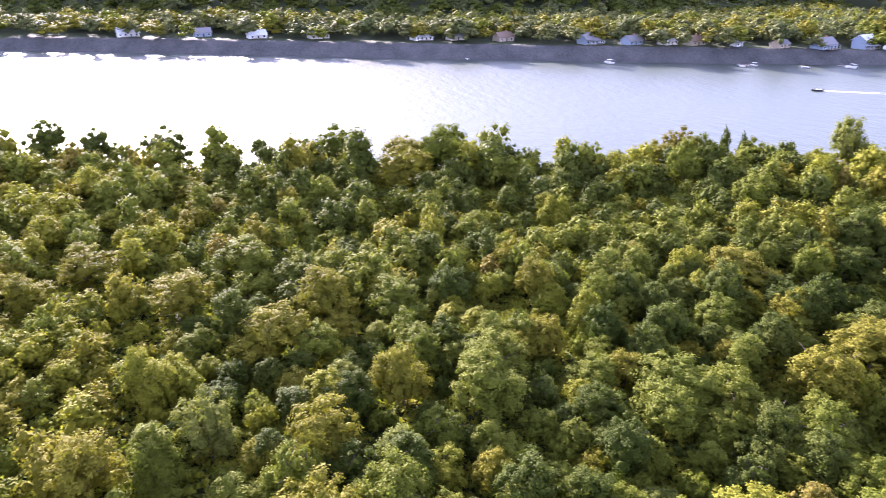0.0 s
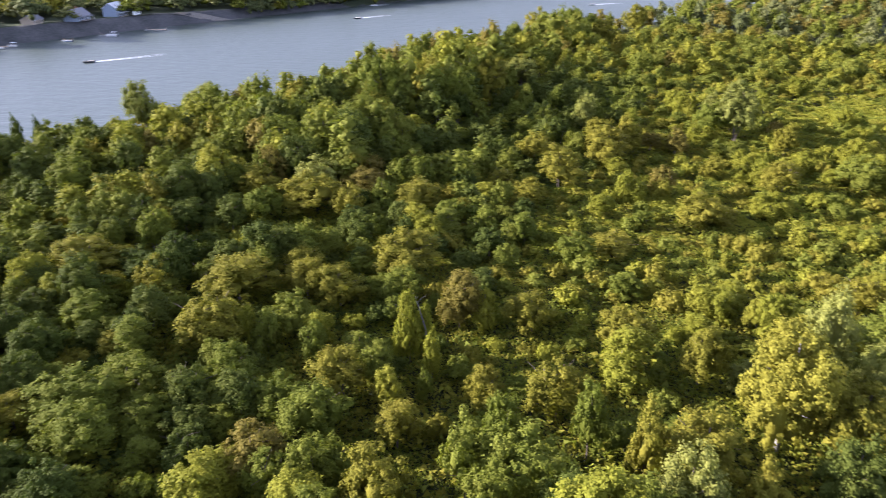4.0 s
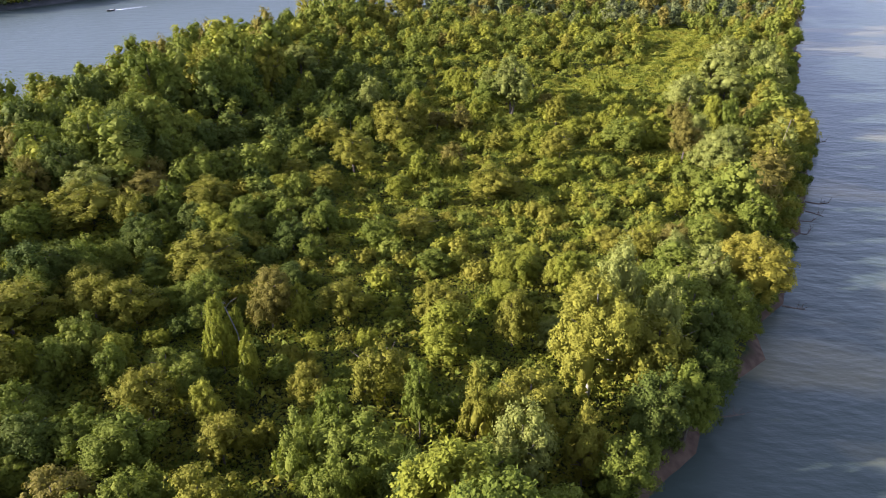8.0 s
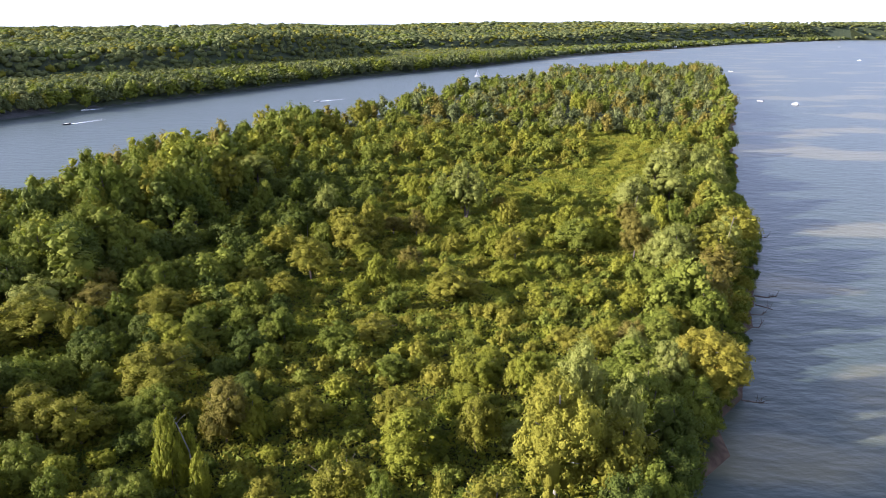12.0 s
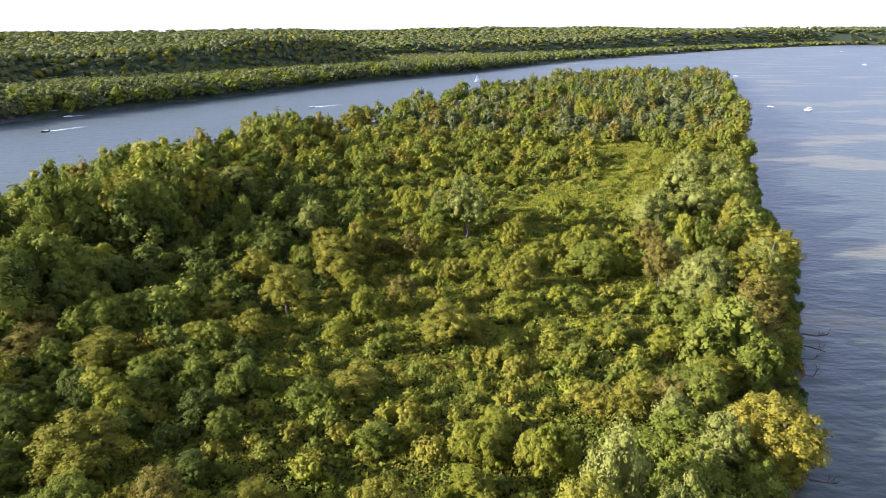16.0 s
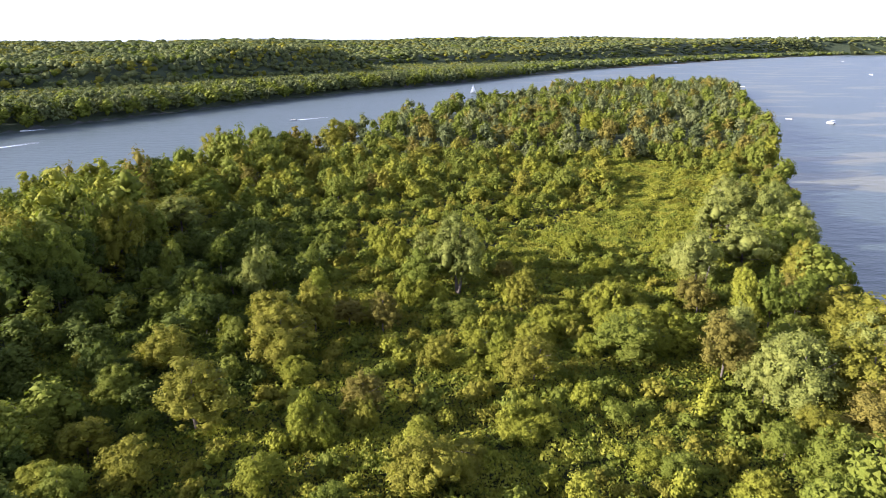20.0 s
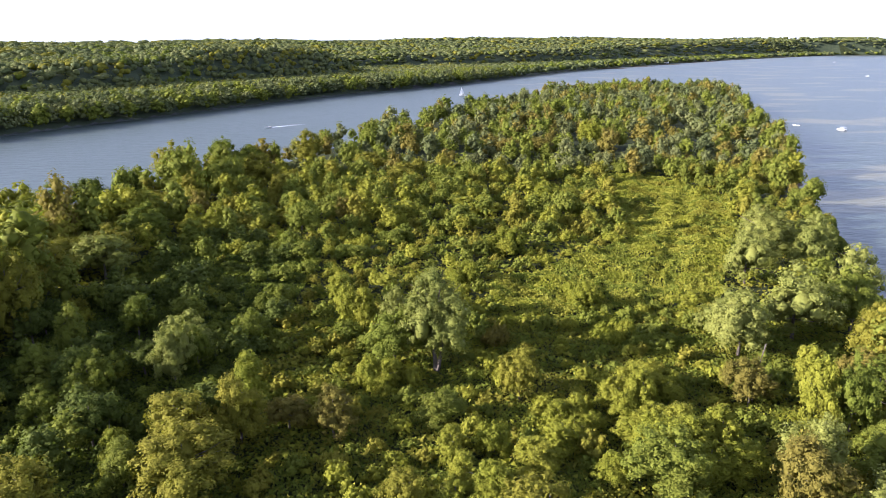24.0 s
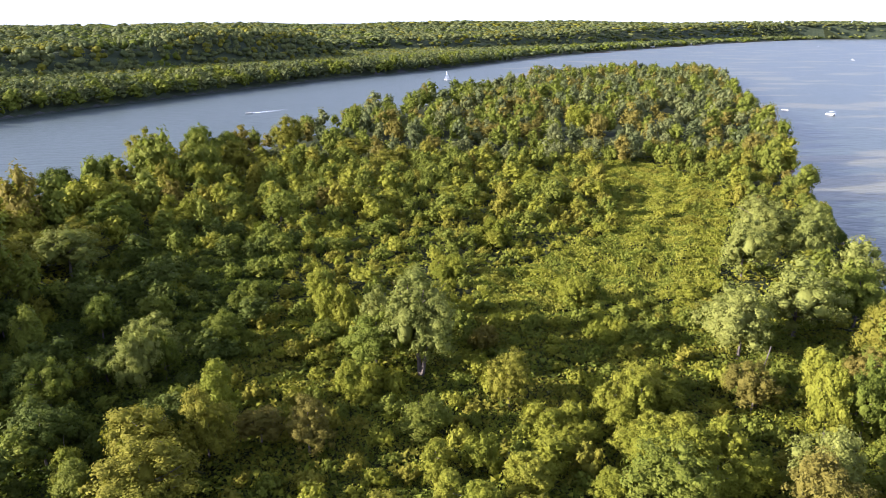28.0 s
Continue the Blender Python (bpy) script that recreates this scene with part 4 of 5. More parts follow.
# ---- undergrowth ----
def undergrowth(name, label, n, x0, x1, y0, y1, size, lift, tones, where, seed, upright=1.0):
    """Low leafy growth between the plants, as one mesh of sprays."""
    rs = np.random.RandomState(seed)
    x, y = rs.uniform(x0, x1, n), rs.uniform(y0, y1, n)
    ok = where(x, y)
    x, y = x[ok], y[ok]
    hump = 0.5 + 0.5 * waves(x, y, 17, seed) + 0.5 * waves(x, y, 6.1, seed + 1) * waves(x, y, 8.3, seed + 5)
    c = np.stack([x, y, ground_z(x, y) + 0.15 + lift * np.clip(hump, 0.1, 1.6) * rs.uniform(0.5, 1, len(x))], 1)
    nm = rs.normal(size=(len(x), 3)) * 0.6 + np.array([0, 0, upright])
    v, q = leaf_tris(rs, c, nm, size)
    pick = np.clip(np.floor((waves(x, y, 26, seed + 2) * 0.5 + 0.5) * len(tones) + rs.normal(size=len(x)) * 0.35), 0, len(tones) - 1).astype(int)
    return tagged(new(name, mesh_of(name, v, q, [LEAF[t] for t in tones], pick)), label, "undergrowth", kind="stuff")


undergrowth("undergrowth", "low green vines and weeds under the trees", 230000, -230, 110, -200, 330, 0.85, 1.3, ["green", "vine", "olive", "green"],
            lambda x, y: (land_inset(x, y) > 4) & ~in_meadow(x, y) & (zone(x, y)[1] < 0.5), 31)
undergrowth("west_undergrowth", "tangle of vines and weeds below the western trees", 300000, -240, -55, -220, 70, 0.72, 1.9, ["green", "olive", "green", "vine", "deep_shade"],
            lambda x, y: land_inset(x, y) > 2.5, 61, 0.8)
undergrowth("brush_undergrowth", "weeds, saplings and vines between the bushes", 560000, -80, 75, -80, 140, 0.36, 1.5, ["green", "olive", "green", "vine"],
            lambda x, y: (land_inset(x, y) > 2.5) & ~in_meadow(x, y) & (zone(x, y)[1] < 0.5), 41, 0.7)
# weeds of the shaded strip, with its shade mixed into their colour
undergrowth("shade_undergrowth", "weeds and vines under tall trees, dark green coloured as in shade", 150000, -90, -30, 30, 205, 0.5, 1.5, ["deep_shade", "deep_shade", "green", "deep_shade"],
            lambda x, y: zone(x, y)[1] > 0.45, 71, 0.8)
undergrowth("meadow_grass", "sunlit yellow-green meadow of tall weeds", 950000, -30, 115, 25, 310, 0.42, 2.3, ["grass", "vine", "grass", "green", "grass", "olive"],
            lambda x, y: in_meadow(x, y), 37, 0.35)


# ---- the far bank's woods ----
def bank_scatter():
    rs, out = np.random.RandomState(9), []
    for y0, y1, d0, d1, gap in ((-330, 420, 14, 190, 9.5), (326, 420, 1, 14, 6), (-330, 420, 190, 330, 14), (420, 1400, 1, 175, 9), (420, 1400, 175, 340, 10), (1400, 2400, 2, 340, 14), (2400, 4300, 2, 160, 26),
                                (260, 1400, 340, 1150, 14), (1400, 2400, 340, 1100, 18), (2400, 4300, 160, 900, 32), (260, 2400, 1100, 2300, 44)):
        gy, gd = np.meshgrid(np.arange(y0, y1, gap), np.arange(d0, d1, gap))
        gy = (gy + rs.uniform(-0.45, 0.45, gy.shape) * gap).ravel(); gd = (gd + rs.uniform(-0.45, 0.45, gd.shape) * gap).ravel()
        gx = shore_x(FAR_SHORE, gy) - gd / np.interp(gy, [0, 700, 1500], [0.94, 0.9, 0.8])
        for x, y, d in zip(gx, gy, gd):
            if math.hypot(x, y) > 4850 or y > 4150 or (y < 322 and d < 48 and rs.uniform() < (0.72 if d < 24 else 0.4)):
                continue
            h = rs.uniform(9, 17) if y < 420 else rs.uniform(13, 19) if d < 60 else rs.uniform(10, 14)
            slope = y < 400 and d > float(scarp_foot(y)) - 4
            # dark tones stand in for shade on the slope's river side
            if slope:
                tones = ("deep_shade", "bank", "deep_shade", "bank", "deep_shade")
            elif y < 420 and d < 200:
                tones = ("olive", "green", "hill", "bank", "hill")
            # darker mix imitates the shaded side of the waterside belt
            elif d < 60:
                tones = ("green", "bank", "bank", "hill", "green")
            # noise patches of lighter and darker leaves imitate lit and shaded ridges
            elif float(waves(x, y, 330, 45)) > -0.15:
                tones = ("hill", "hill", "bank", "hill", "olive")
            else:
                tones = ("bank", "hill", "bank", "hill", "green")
            out.append((x, y, h, min(gap, 26) * (rs.uniform(0.75, 1.15) if y < 420 else rs.uniform(0.72, 1.15)), "maple_tree", tones[rs.randint(5)], rs.randint(1000)))
    return out


bank_rows = bank_scatter()
rs = np.random.RandomState(19)
for x, y in zip(rs.uniform(1500, 4200, 5200), rs.uniform(3500, 4700, 5200)):
    if math.hypot(x, y) < 4850 and bank_inset(x, y) > 2:
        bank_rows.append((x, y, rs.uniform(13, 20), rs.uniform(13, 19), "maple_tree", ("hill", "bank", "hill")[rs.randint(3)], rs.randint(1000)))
def by_water(w):
    b = bank_inset(w[0], w[1])
    return b < scarp_foot(w[1]) + 110 if w[1] < 420 else w[1] < 1300 and b < 80


far_wood("bank_woodland", [w for w in bank_rows if by_water(w)], "wooded far bank of the river", 0.17, 0.17, 2.8, 6)
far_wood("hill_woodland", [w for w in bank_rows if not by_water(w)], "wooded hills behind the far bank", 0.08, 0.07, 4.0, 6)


# ---- the far bank: houses ----
def paint(name, c, rough=0.6, metal=0.0):
    return rough_material(name, tuple(v * 0.86 for v in c), tuple(min(1, v * 1.08) for v in c), 1.5, rough, 0.08, metal=metal)


WHITE, CREAM, SLATE, TAN, BRICK = (paint("white_paint", (0.78, 0.78, 0.76)), paint("cream_siding", (0.62, 0.58, 0.48)), paint("blue_grey_siding", (0.26, 0.32, 0.40)),
                                   paint("tan_siding", (0.42, 0.35, 0.26)), paint("brick_red", (0.32, 0.16, 0.11)))
ROOF_GREY, ROOF_BROWN, ROOF_PALE = paint("grey_shingle", (0.22, 0.22, 0.23), 0.85), paint("brown_shingle", (0.22, 0.16, 0.12), 0.85), paint("pale_metal_roof", (0.62, 0.64, 0.66), 0.4)
DARK = paint("dark_paint", (0.05, 0.05, 0.055), 0.5)
WOOD = rough_material("weathered_wood", (0.16, 0.13, 0.10), (0.34, 0.30, 0.25), 1.2, 0.85, 0.3, (0.3, 3, 3))
METAL = paint("aluminium", (0.62, 0.63, 0.65), 0.35, 0.9)
CONCRETE = paint("concrete", (0.42, 0.40, 0.37), 0.9)
glass_m, gn, gl, gb = material("window_glass")
gb.inputs["Base Color"].default_value, gb.inputs["Roughness"].default_value = (0.03, 0.04, 0.05, 1), 0.05
GLASS = glass_m


def box(bm, x0, x1, y0, y1, z0, z1):
    v = [bm.verts.new(p) for p in ((x0, y0, z0), (x1, y0, z0), (x1, y1, z0), (x0, y1, z0), (x0, y0, z1), (x1, y0, z1), (x1, y1, z1), (x0, y1, z1))]
    for f in ((0, 3, 2, 1), (4, 5, 6, 7), (0, 1, 5, 4), (1, 2, 6, 5), (2, 3, 7, 6), (3, 0, 4, 7)):
        bm.faces.new([v[i] for i in f])


def box_part(name, mat, parent, dims, label="", bevel=0.0):
    bm = bmesh.new()
    box(bm, *dims)
    if bevel:
        bmesh.ops.bevel(bm, geom=bm.edges[:], offset=bevel, segments=1, affect="EDGES")
    return part(name, mesh_from(name, bm, [mat]), parent, label)


def house(x, y, w, d, h, wall, roof, label, turn, storeys=1, chimney=True, porch=False):
    """A gabled house: its river front looks along its own +x."""
    root = tagged(new("house"), label, "house", "houses on the far bank")
    z = float(ground_z(np.array(x), np.array(y)))
    root.matrix_basis = pose(x, y, z - 0.1, rz=turn)
    bm = bmesh.new()
    rise = w * 0.24
    prof = [(-d / 2, 0), (d / 2, 0), (d / 2, h), (0, h + rise), (-d / 2, h)]
    ends = [[bm.verts.new((px, sy, pz)) for px, pz in prof] for sy in (-w / 2, w / 2)]
    bm.faces.new(ends[0]); bm.faces.new(ends[1][::-1])
    for i in range(5):
        j = (i + 1) % 5
        bm.faces.new((ends[0][i], ends[1][i], ends[1][j], ends[0][j]))
    part("wall", mesh_from("wall", bm, [wall]), root)
    for side in (-1, 1):
        bm = bmesh.new()
        sl = rise / (d / 2)
        lo, hi = (side * (d / 2 + 0.6), h - 0.6 * sl + 0.03), (0, h + rise + 0.03)
        v = [bm.verts.new((px, sy, pz + t)) for t in (0, 0.16) for sy in (-w / 2 - 0.5, w / 2 + 0.5) for px, pz in (lo, hi)]
        for f in ((0, 1, 3, 2), (4, 6, 7, 5), (0, 4, 5, 1), (2, 3, 7, 6), (0, 2, 6, 4), (1, 5, 7, 3)):
            bm.faces.new([v[i] for i in f])
        part("roof", mesh_from("roof", bm, [roof]), root)
    for st in range(storeys):
        n = max(2, int(w / 3.2))
        for k in range(n):
            yy = -w / 2 + (k + 0.5) * w / n
            z0 = 0.9 + st * 2.7
            if st == 0 and k == n // 2:
                box_part("door", DARK, root, (d / 2 - 0.02, d / 2 + 0.05, yy - 0.5, yy + 0.5, 0.1, 2.15))
                continue
            win = box_part("window", WHITE, root, (d / 2 - 0.02, d / 2 + 0.06, yy - 0.75, yy + 0.75, z0 - 0.1, z0 + 1.4), "white window frame")
            box_part("pane", GLASS, win, (d / 2 + 0.03, d / 2 + 0.08, yy - 0.63, yy + 0.63, z0, z0 + 1.3), "dark glass pane")
    if chimney:
        box_part("chimney", BRICK, root, (-d * 0.2 - 0.4, -d * 0.2 + 0.4, w * 0.22, w * 0.22 + 0.8, h + rise * 0.4, h + rise + 0.9), "red brick chimney")
    if porch:
        box_part("deck", WOOD, root, (d / 2, d / 2 + 3.2, -w * 0.4, w * 0.4, 0.25, 0.45), "wooden river deck")
        for k in range(4):
            yy = -w * 0.38 + k * w * 0.76 / 3
            box_part("post", WHITE, root, (d / 2 + 3.0, d / 2 + 3.15, yy - 0.07, yy + 0.07, 0.4, 2.6))
        box_part("porch_roof", roof, root, (d / 2, d / 2 + 3.5, -w * 0.43, w * 0.43, 2.6, 2.75))
    return root


for x, y, w, d, h, wall, roof, label, turn, st, ch, po in (
        (-548, -216, 14, 9, 3.0, WHITE, ROOF_PALE, "low white house with a pale metal roof", 16, 1, False, True),
        (-540, -166, 11, 8, 3.0, SLATE, ROOF_GREY, "blue-grey cottage among trees on the bank", 16, 1, True, False),
        (-520, -129, 12, 8, 2.8, WHITE, ROOF_PALE, "long white cabin with a pale roof", 17, 1, False, True),
        (-512, -88, 13, 9, 3.0, CREAM, ROOF_GREY, "cream cottage with a grey shingle roof", 17, 1, True, False),
        (-488, -21, 13, 9, 3.2, WHITE, ROOF_PALE, "white gabled house on the river bank", 18, 1, False, True),
        (-484, 2, 11, 8, 3.2, CREAM, ROOF_GREY, "cream house with a steep grey roof", 18, 1, True, False),
        (-472, 32, 12, 8, 3.0, TAN, ROOF_BROWN, "tan house with a brown shingle roof", 18, 1, True, False),
        (-446, 83, 15, 9, 3.4, SLATE, ROOF_GREY, "blue house with a broad white porch", 19, 1, False, True),
        (-437, 108, 12, 8, 3.0, SLATE, ROOF_GREY, "grey-blue house under the trees", 19, 1, True, False),
        (-432, 131, 11, 8, 2.8, CREAM, ROOF_PALE, "cream cottage with a pale roof", 19, 1, False, False),
        (-427, 147, 12, 8, 3.0, TAN, ROOF_BROWN, "tan cottage with a brown roof", 19, 1, True, False),
        (-415, 170, 6, 5, 2.6, WHITE, ROOF_GREY, "small white boat shed on the bank", 20, 1, False, False),
        (-405, 194, 10, 8, 2.8, TAN, ROOF_GREY, "tan house beside a big dark tree", 20, 1, True, False),
        (-396, 219, 15, 9, 3.4, SLATE, ROOF_GREY, "wide blue-grey house with a river deck", 20, 1, True, True),
        (-394, 247, 13, 9, 5.6, SLATE, ROOF_PALE, "tall blue house with a pale roof", 20, 2, False, True)):
    house(x, y, w, d, h, wall, roof, label, turn, st, ch, po)


def camper(x, y, turn):
    root = tagged(new("camper_trailer"), "white camper trailer parked on the river bank", "trailer")
    root.matrix_basis = pose(x, y, float(ground_z(np.array(x), np.array(y))), rz=turn)
    box_part("body", WHITE, root, (-1.2, 1.2, -3.6, 3.6, 0.6, 3.0), "", 0.25)
    for yy in (-2.2, 0.2, 2.0):
        box_part("window", GLASS, root, (1.19, 1.23, yy - 0.5, yy + 0.5, 1.6, 2.3), "dark window")
    for yy in (-0.6, 0.4):
        for sx in (-1.0, 1.0):
            bm = bmesh.new()
            bmesh.ops.create_cone(bm, cap_ends=True, segments=14, radius1=0.36, radius2=0.36, depth=0.25, matrix=Matrix.Translation((sx, yy, 0.36)) @ Matrix.Rotation(math.pi / 2, 4, "Y"))
            part("wheel", mesh_from("wheel", bm, [DARK]), root)


camper(-384, 256, 20)


GRAVEL = rough_material("gravel", (0.13, 0.12, 0.10), (0.26, 0.24, 0.20), 1.5)


def ramp_road():
    """The boat ramp down the far bank."""
    a, b = np.array([-386.0, 262.0]), np.array([-344.5, 318.0])
    n = np.array([b[1] - a[1], a[0] - b[0]]) / np.hypot(*(b - a)) * 2.4
    rows = []
    for k in range(31):
        c = a + (b - a) * k / 30
        rows += [(*p, float(ground_z(*p)) + 0.25) for p in (c - n, c + n)]
    v = np.array(rows)
    q = np.array([(2 * k, 2 * k + 1, 2 * k + 3, 2 * k + 2) for k in range(30)])
    return tagged(new("boat_ramp", mesh_of("boat_ramp", v, q, [GRAVEL])), "pale gravel boat ramp down to the river", "road", kind="structure")


ramp_road()


# ---- boats ----
FOAM = rough_material("foam", (0.62, 0.66, 0.70), (0.90, 0.92, 0.94), 0.6, 0.7, 0.4)


def hull_mesh(length, beam, high, mat, inside_mat):
    """A pointed open hull with thickness, bow along +y."""
    bm = bmesh.new()
    st = [(-0.5, 0.92, 0.0), (-0.25, 1.0, 0.0), (0.1, 0.98, 0.0), (0.32, 0.72, 0.12), (0.45, 0.34, 0.3), (0.5, 0.04, 0.45)]
    rings = []
    for t, wd, lift in st:
        y, hw = t * length, wd * beam / 2
        top = high * (1 + 0.25 * max(0, t))
        rings.append([bm.verts.new(p) for p in ((-hw, y, top), (-hw * 0.75, y, high * 0.1 + lift * high), (0, y, -high * 0.3 + lift * high), (hw * 0.75, y, high * 0.1 + lift * high),
                                                (hw, y, top), (hw * 0.85, y, top), (hw * 0.7, y, high * 0.4 + lift * high * 0.6), (-hw * 0.7, y, high * 0.4 + lift * high * 0.6), (-hw * 0.85, y, top))])
    for p, q in zip(rings, rings[1:]):
        for i in range(9):
            f = bm.faces.new((p[i], p[(i + 1) % 9], q[(i + 1) % 9], q[i]))
            f.material_index = 1 if i in (5, 6, 7) else 0
    bm.faces.new(rings[0]); bm.faces.new(rings[-1][::-1])
    return mesh_from("hull", bm, [mat, inside_mat])


def wake_mesh(length, spread):
    """Two foam trails and a churned strip behind a boat, along -y."""
    rs, vs, qs = np.random.RandomState(3), [], []
    for side, w0, w1 in ((-1, 0.5, 1.2), (1, 0.5, 1.2), (0, 0.9, 0.4)):
        base = len(vs)
        for k in range(25):
            t = k / 24
            y = -2.5 - t * length * (1.0 if side else 0.45)
            c = side * (0.7 + spread * t) + 0.3 * rs.uniform(-1, 1)
            hw = (w0 + (w1 - w0) * t) * 0.7 * (1 - 0.85 * t) * rs.uniform(0.6, 1.3)
            vs += [(c - hw, y, 0.06), (c, y, 0.06 + 0.22 * (1 - t)), (c + hw, y, 0.06)]
        for k in range(24):
            i = base + 3 * k
            qs += [(i, i + 1, i + 4, i + 3), (i + 1, i + 2, i + 5, i + 4)]
    return mesh_of("wake", np.array(vs), np.array(qs), [FOAM], None, True)


def motorboat(x, y, heading, label, length=6.0, wake=0.0, hull=None, cover=False):
    root = tagged(new("motorboat"), label, "boat", "boats on the river")
    root.matrix_basis = pose(x, y, 0.05, rz=heading)
    part("hull", hull_mesh(length, length * 0.38, 0.75, hull or WHITE, CREAM), root)
    box_part("console", WHITE, root, (-0.55, 0.55, 0.1, 0.6, 0.3, 1.15), "", 0.08)
    bm = bmesh.new()
    v = [bm.verts.new(p) for p in ((-0.75, 0.75, 0.95), (0.75, 0.75, 0.95), (0.6, 0.45, 1.5), (-0.6, 0.45, 1.5), (-0.75, 0.80, 0.95), (0.75, 0.80, 0.95), (0.6, 0.50, 1.5), (-0.6, 0.50, 1.5))]
    for f in ((0, 1, 2, 3), (7, 6, 5, 4), (0, 4, 5, 1), (2, 6, 7, 3), (1, 5, 6, 2), (3, 7, 4, 0)):
        bm.faces.new([v[i] for i in f])
    part("windshield", mesh_from("windshield", bm, [GLASS]), root, "tinted windshield")
    for yy in (-0.7, -1.6):
        box_part("seat", CREAM, root, (-0.75, 0.75, yy - 0.3, yy + 0.25, 0.3, 0.75), "", 0.06)
    box_part("outboard_motor", DARK, root, (-0.25, 0.25, -length / 2 - 0.5, -length / 2 + 0.05, -0.3, 1.1), "black outboard motor", 0.08)
    if cover:
        box_part("canopy", WHITE, root, (-1.05, 1.05, -1.9, 0.7, 2.05, 2.15), "white canopy", 0.04)
        for sx in (-0.95, 0.95):
            for yy in (-1.8, 0.6):
                box_part("canopy_pole", METAL, root, (sx - 0.03, sx + 0.03, yy - 0.03, yy + 0.03, 0.5, 2.06))
    if wake:
        part("wake", wake_mesh(wake, wake * 0.035), root, "white foam wake")
    return root


def pontoon_boat(x, y, heading, label):
    root = tagged(new("pontoon_boat"), label, "boat", "boats on the river")
    root.matrix_basis = pose(x, y, 0.05, rz=heading)
    for sx in (-0.9, 0.9):
        bm = bmesh.new()
        bmesh.ops.create_cone(bm, cap_ends=True, segments=12, radius1=0.32, radius2=0.32, depth=6.6, matrix=Matrix.Translation((sx, 0, 0.15)) @ Matrix.Rotation(math.pi / 2, 4, "X"))
        part("pontoon", mesh_from("pontoon", bm, [METAL]), root)
    box_part("deck", CREAM, root, (-1.25, 1.25, -3.3, 3.3, 0.45, 0.55))
    for dims in ((-1.25, -1.18, -3.2, 2.9, 0.55, 1.25), (1.18, 1.25, -3.2, 2.9, 0.55, 1.25), (-1.2, 1.2, 2.85, 2.92, 0.55, 1.25), (-1.2, 1.2, -3.2, -3.13, 0.55, 1.25)):
        box_part("side_panel", WHITE, root, dims)
    for dims in ((-1.1, -0.5, 0.6, 2.7, 0.55, 1.05), (0.5, 1.1, 0.6, 2.7, 0.55, 1.05), (-1.1, 1.1, -3.0, -2.4, 0.55, 1.05)):
        box_part("bench", CREAM, root, dims, "", 0.05)
    box_part("canopy", WHITE, root, (-1.3, 1.3, -2.6, 0.6, 2.45, 2.55), "white canopy", 0.04)
    for sx in (-1.2, 1.2):
        for yy in (-2.4, 0.4):
            box_part("canopy_pole", METAL, root, (sx - 0.03, sx + 0.03, yy - 0.03, yy + 0.03, 0.55, 2.46))
    box_part("outboard_motor", DARK, root, (-0.22, 0.22, -3.8, -3.3, -0.2, 1.0), "black outboard motor", 0.06)
    return root


def sailboat(x, y, heading):
    root = tagged(new("sailboat"), "white sailboat under full sail on the river", "boat", "boats on the river")
    root.matrix_basis = pose(x, y, 0.05, rz=heading)
    part("hull", hull_mesh(7.5, 2.4, 0.9, WHITE, CREAM), root)
    box_part("cabin", WHITE, root, (-0.7, 0.7, -0.4, 1.6, 0.7, 1.3), "", 0.12)
    bm = bmesh.new()
    limb(bm, (0, 0.8, 0.4), (0, 0.8, 10.2), 0.09, 0.05)
    part("mast", mesh_from("mast", bm, [METAL]), root)
    bm = bmesh.new()
    limb(bm, (0, 0.7, 1.6), (0.5, -2.9, 1.6), 0.06, 0.05)
    part("boom", mesh_from("boom", bm, [METAL]), root)
    for name, pts in (("mainsail", ((0.02, 0.7, 1.75), (0.5, -2.8, 1.75), (0.02, 0.7, 10.0))), ("jib", ((0, 3.5, 1.0), (0.25, 0.9, 1.2), (0, 0.9, 8.4)))):
        vs, qs, a, b, c = [], [], *(np.array(p) for p in pts)
        for side in (0.0, 0.03):
            for i in range(7):
                for j in range(7):
                    u, v = i / 6, j / 6
                    p = a + (b - a) * u * (1 - v) + (c - a) * v
                    vs.append(p + np.array([0.5 * math.sin(math.pi * u) * (1 - v) * math.sin(math.pi * min(v + 0.2, 1)) + side, 0, 0]))
        for o in (0, 49):
            qs += [(o + i * 7 + j, o + i * 7 + 7 + j, o + i * 7 + 8 + j, o + i * 7 + 1 + j) for i in range(6) for j in range(6)]
        part(name, mesh_of(name, np.array(vs), np.array(qs), [WHITE], None, True), root, "white sail")
    return root


motorboat(-137, 510, 142, "white motorboat speeding along the channel with a foam wake", 6.0, 32)
motorboat(-271, 350, 158, "dark motorboat under way with a white wake", 5.6, 28, DARK)
motorboat(-303, 434, 150, "white motorboat near the far wooded bank", 6.0, 14)
motorboat(-304, 142, 153, "small dark motorboat trailing a long foam wake", 5.2, 36, DARK)
motorboat(250, 530, 60, "white motorboat lying still on the wide river", 5.0, 0, None, False)
pontoon_boat(268, 500, 15, "white pontoon boat anchored on the wide river")
motorboat(380, 986, 70, "white motorboat far out on the river", 6.5, 0)
motorboat(765, 1380, 30, "white cabin motorboat far out on the river", 8.0, 0, None, True)
motorboat(1235, 2440, 30, "white motorboat in the hazy distance", 8.0, 0, None, True)
sailboat(5, 850, 100)


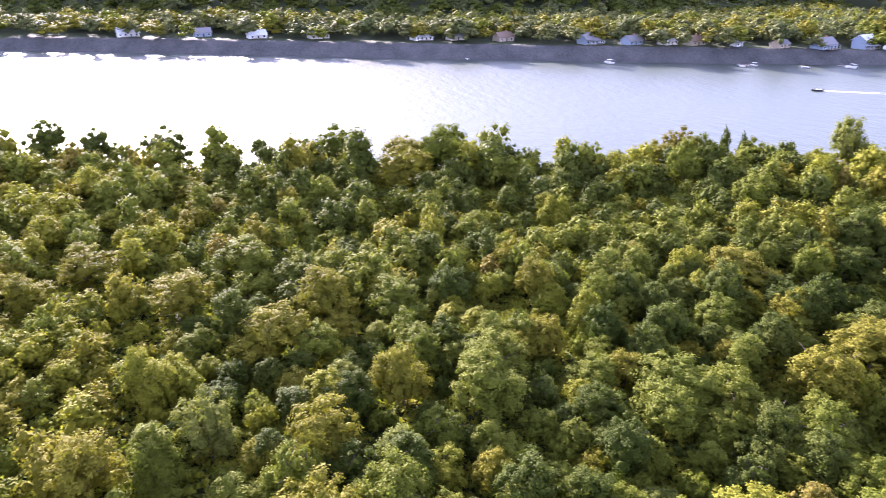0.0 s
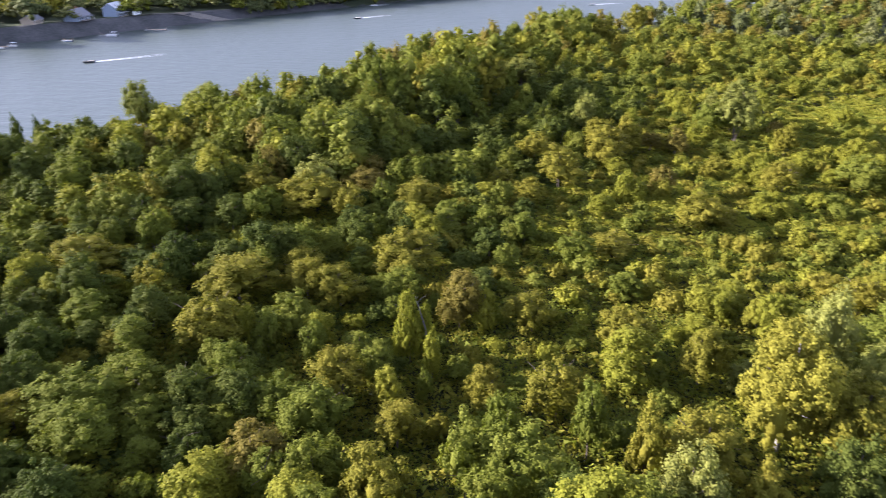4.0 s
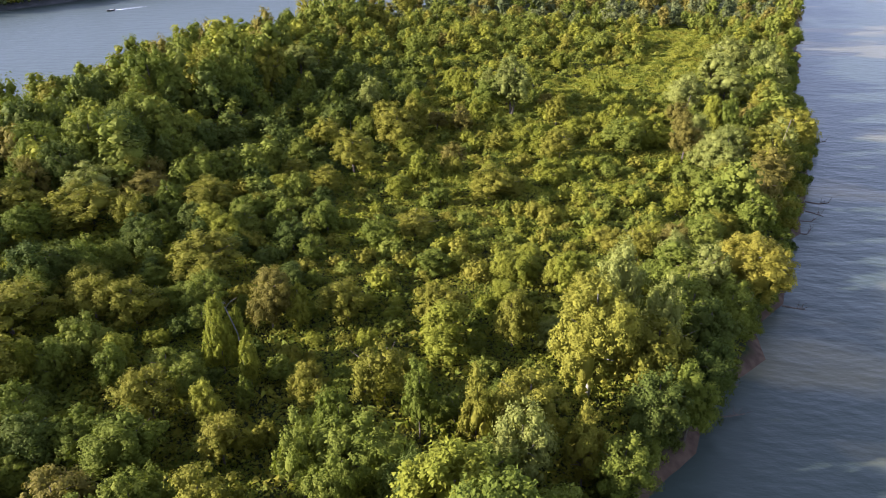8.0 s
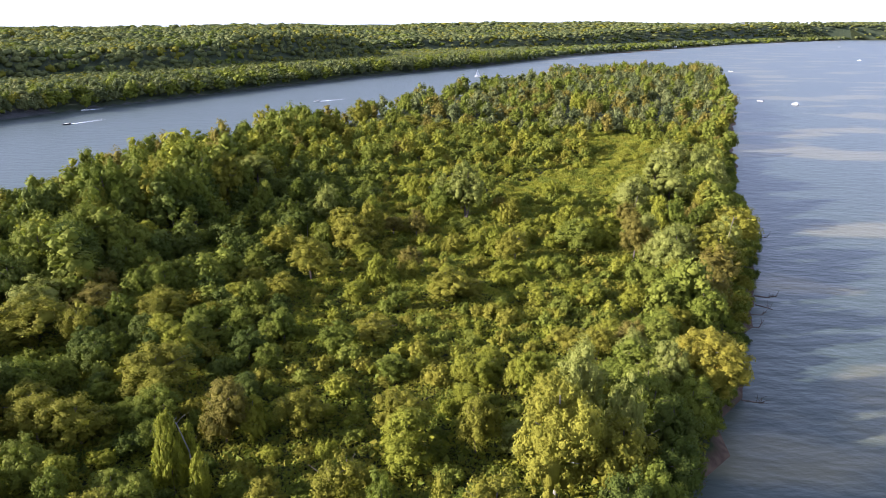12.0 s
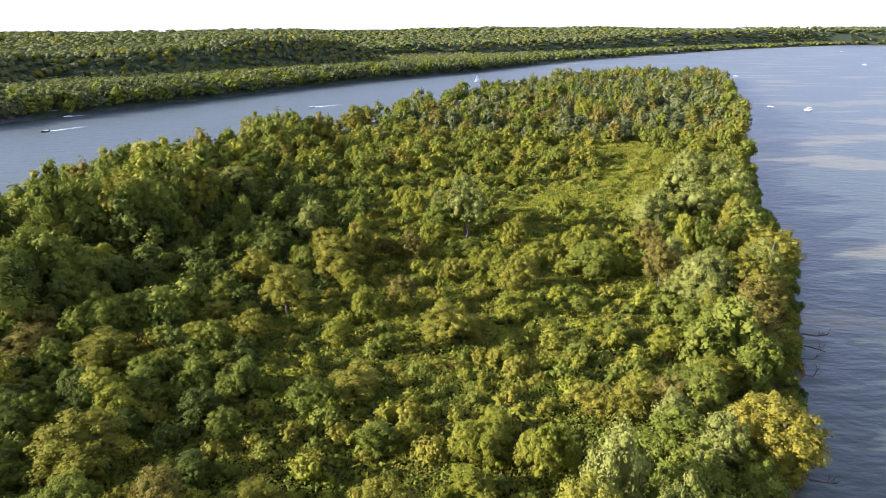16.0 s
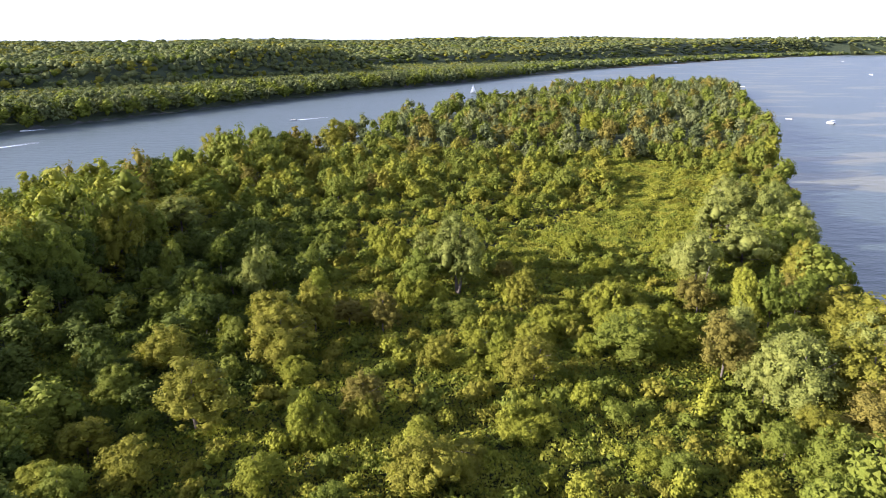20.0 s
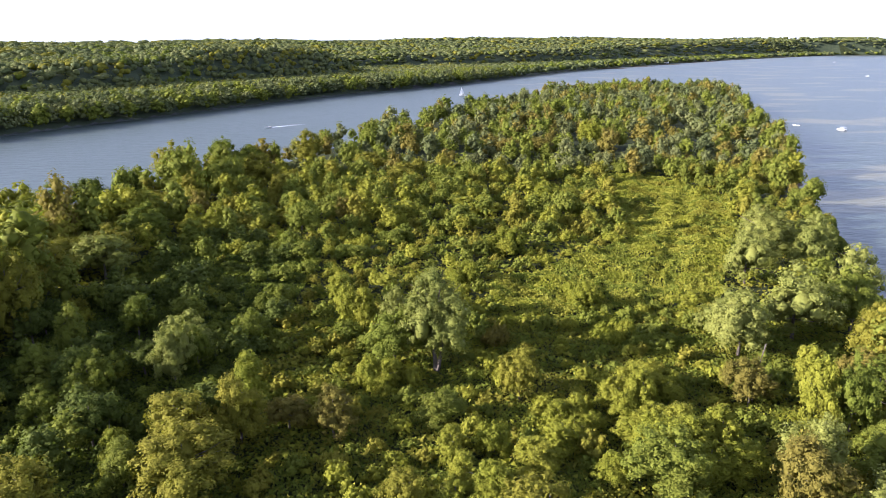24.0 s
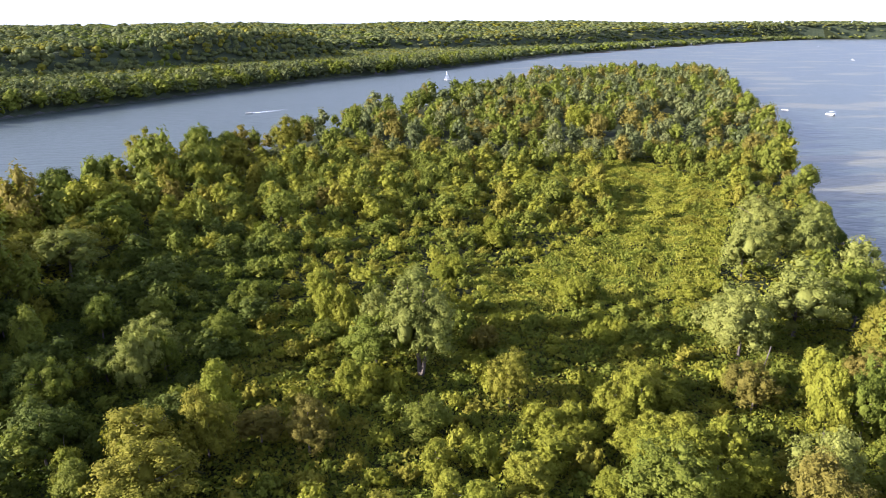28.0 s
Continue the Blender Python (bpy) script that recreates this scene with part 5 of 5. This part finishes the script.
def dock(x, y, turn, length):
    root = tagged(new("dock"), "floating grey wooden dock at the far bank", "dock", "docks at the far bank")
    root.matrix_basis = pose(x, y, 0, rz=turn)
    box_part("frame", METAL, root, (-length / 2, length / 2, -1.0, 1.0, 0.15, 0.4))
    for k in range(int(length / 0.5)):
        x0 = -length / 2 + k * 0.5
        box_part("plank", WOOD, root, (x0 + 0.03, x0 + 0.47, -1.05, 1.05, 0.404, 0.46))
    for k in (-1, 1):
        bm = bmesh.new()
        limb(bm, (k * length * 0.45, 1.15, -1.5), (k * length * 0.45, 1.15, 1.6), 0.12, 0.11)
        part("pile", mesh_from("pile", bm, [WOOD]), root)


for x, y, n in ((-417, 84, 8), (-388, 158, 8), (-375, 191, 6), (-370, 216, 10), (-360, 246, 14)):
    dock(x, y, 19, n)
pontoon_boat(-412, 81, 100, "white pontoon boat tied at a dock")
motorboat(-385, 163, 110, "white motorboat tied at a dock", 6.0, 0, None, True)
motorboat(-383, 154, 110, "small white motorboat tied at a dock", 5.0, 0)
motorboat(-371, 188, 110, "low grey motorboat tied at a dock", 5.0, 0, SLATE)
pontoon_boat(-365, 215, 110, "large white pontoon boat tied at a dock")
motorboat(-448, 0, 110, "white motorboat moored by the bank", 5.5, 0)


def river_landing(x, y, turn):
    """A concrete landing on piers at the foot of the far bank."""
    root = tagged(new("river_landing"), "pale concrete landing on piers by the far bank", "landing")
    root.matrix_basis = pose(x, y, 0, rz=turn)
    box_part("deck", CONCRETE, root, (-5, 5, -14, 14, 3.6, 5.4), "", 0.1)
    for yy in (-12, -4, 4, 12):
        box_part("pier", CONCRETE, root, (3, 4.4, yy - 0.7, yy + 0.7, -1.5, 3.6), "", 0.05)
    box_part("rail", METAL, root, (4.7, 4.85, -13.5, 13.5, 5.4, 6.4))


river_landing(float(shore_x(FAR_SHORE, 2230)) - 1, 2230, -30)
river_landing(float(shore_x(FAR_SHORE, 2600)) - 1, 2600, -35)


# ---- dead wood ----
def snag(name, x, y, z, pts, r, mat, label, category):
    """A dead stem with side branches, through points given from its foot."""
    bm = bmesh.new()
    for k, (a, b) in enumerate(zip(pts, pts[1:])):
        f = 1 - 0.7 * k / len(pts)
        limb(bm, a, b, r * f, r * (1 - 0.7 * (k + 1) / len(pts)), 7)
    root = tagged(new(name), label, category)
    root.matrix_basis = pose(x, y, z)
    part("stem", mesh_from("stem", bm, [mat]), root)
    rs = random.Random(int(x * 7 + y))
    for k in range(6):
        a, b = Vector(pts[-2]).lerp(Vector(pts[-1]), rs.uniform(0, 0.9)), Vector((rs.uniform(-1, 1), rs.uniform(-1, 1), rs.uniform(0.2, 1.0)))
        bm = bmesh.new()
        limb(bm, a, a + b * 1.6, r * 0.28, r * 0.08, 5, 0.1)
        part("branch", mesh_from("branch", bm, [mat]), root)
    return root


snag("dead_tree", -40, -37, 2.4, [(1.5, 0, 0), (1.0, 0.3, 6), (-0.2, 0.2, 10), (-1.2, 0.5, 11.0)], 0.12, GREY_BARK, "bleached dead tree leaning above the vines", "dead tree")
snag("dead_tree", -50, 82, 2.6, [(0, 0, 0), (0.2, 0.2, 4), (0.5, 0.1, 5.2)], 0.06, GREY_BARK, "pale dead stem among dark green bushes", "dead tree")
snag("dead_tree", 47, 96, 2.6, [(0, 0, 0), (0.4, 0.3, 6), (1.2, 0.2, 10.5)], 0.15, BARK, "grey bare tree among green crowns", "dead tree")
snag("dead_tree", 62, 58, 2.6, [(0, 0, 0), (0.5, 0.3, 7), (1.5, 0.4, 14)], 0.16, BARK, "pale bare branches above the shore trees", "dead tree")
for x, y, dx, dy, dz, r in ((67, 45, 5.5, -2, 1.0, 0.22), (65, 39, 2.6, -4.0, 0.4, 0.16), (62, 33, 3.2, 1.4, 0.9, 0.13), (59, 26, 2, 0.5, 1.6, 0.14), (46, -6, 3.5, -1, 0.5, 0.18),
                            (29, -30, 3.5, 0, 0.5, 0.15), (97, 147, 4, 0, 1.2, 0.15), (86, 96, 4, -1, 0.8, 0.16), (26, -38, 7, 3, 0.15, 0.16)):
    snag("driftwood", x, y, 0.1, [(-1.5, 0, 0.6), (dx * 0.25, dy * 0.25, 0.35), (dx * 0.6, dy * 0.6, dz)], r, BARK, "dark fallen branch lying in the shallows", "driftwood")
buoy = tagged(new("buoy"), "small white buoy washed up on the bank", "buoy")
buoy.matrix_basis = pose(27.5, -32.5, 0.75)
bm = bmesh.new()
bmesh.ops.create_uvsphere(bm, u_segments=12, v_segments=8, radius=0.38)
part("float", mesh_from("float", bm, [WHITE]), buoy)
bm = bmesh.new()
limb(bm, (0, 0, 0.3), (0.05, 0, 0.75), 0.07, 0.05)
part("ring", mesh_from("ring", bm, [METAL]), buoy)
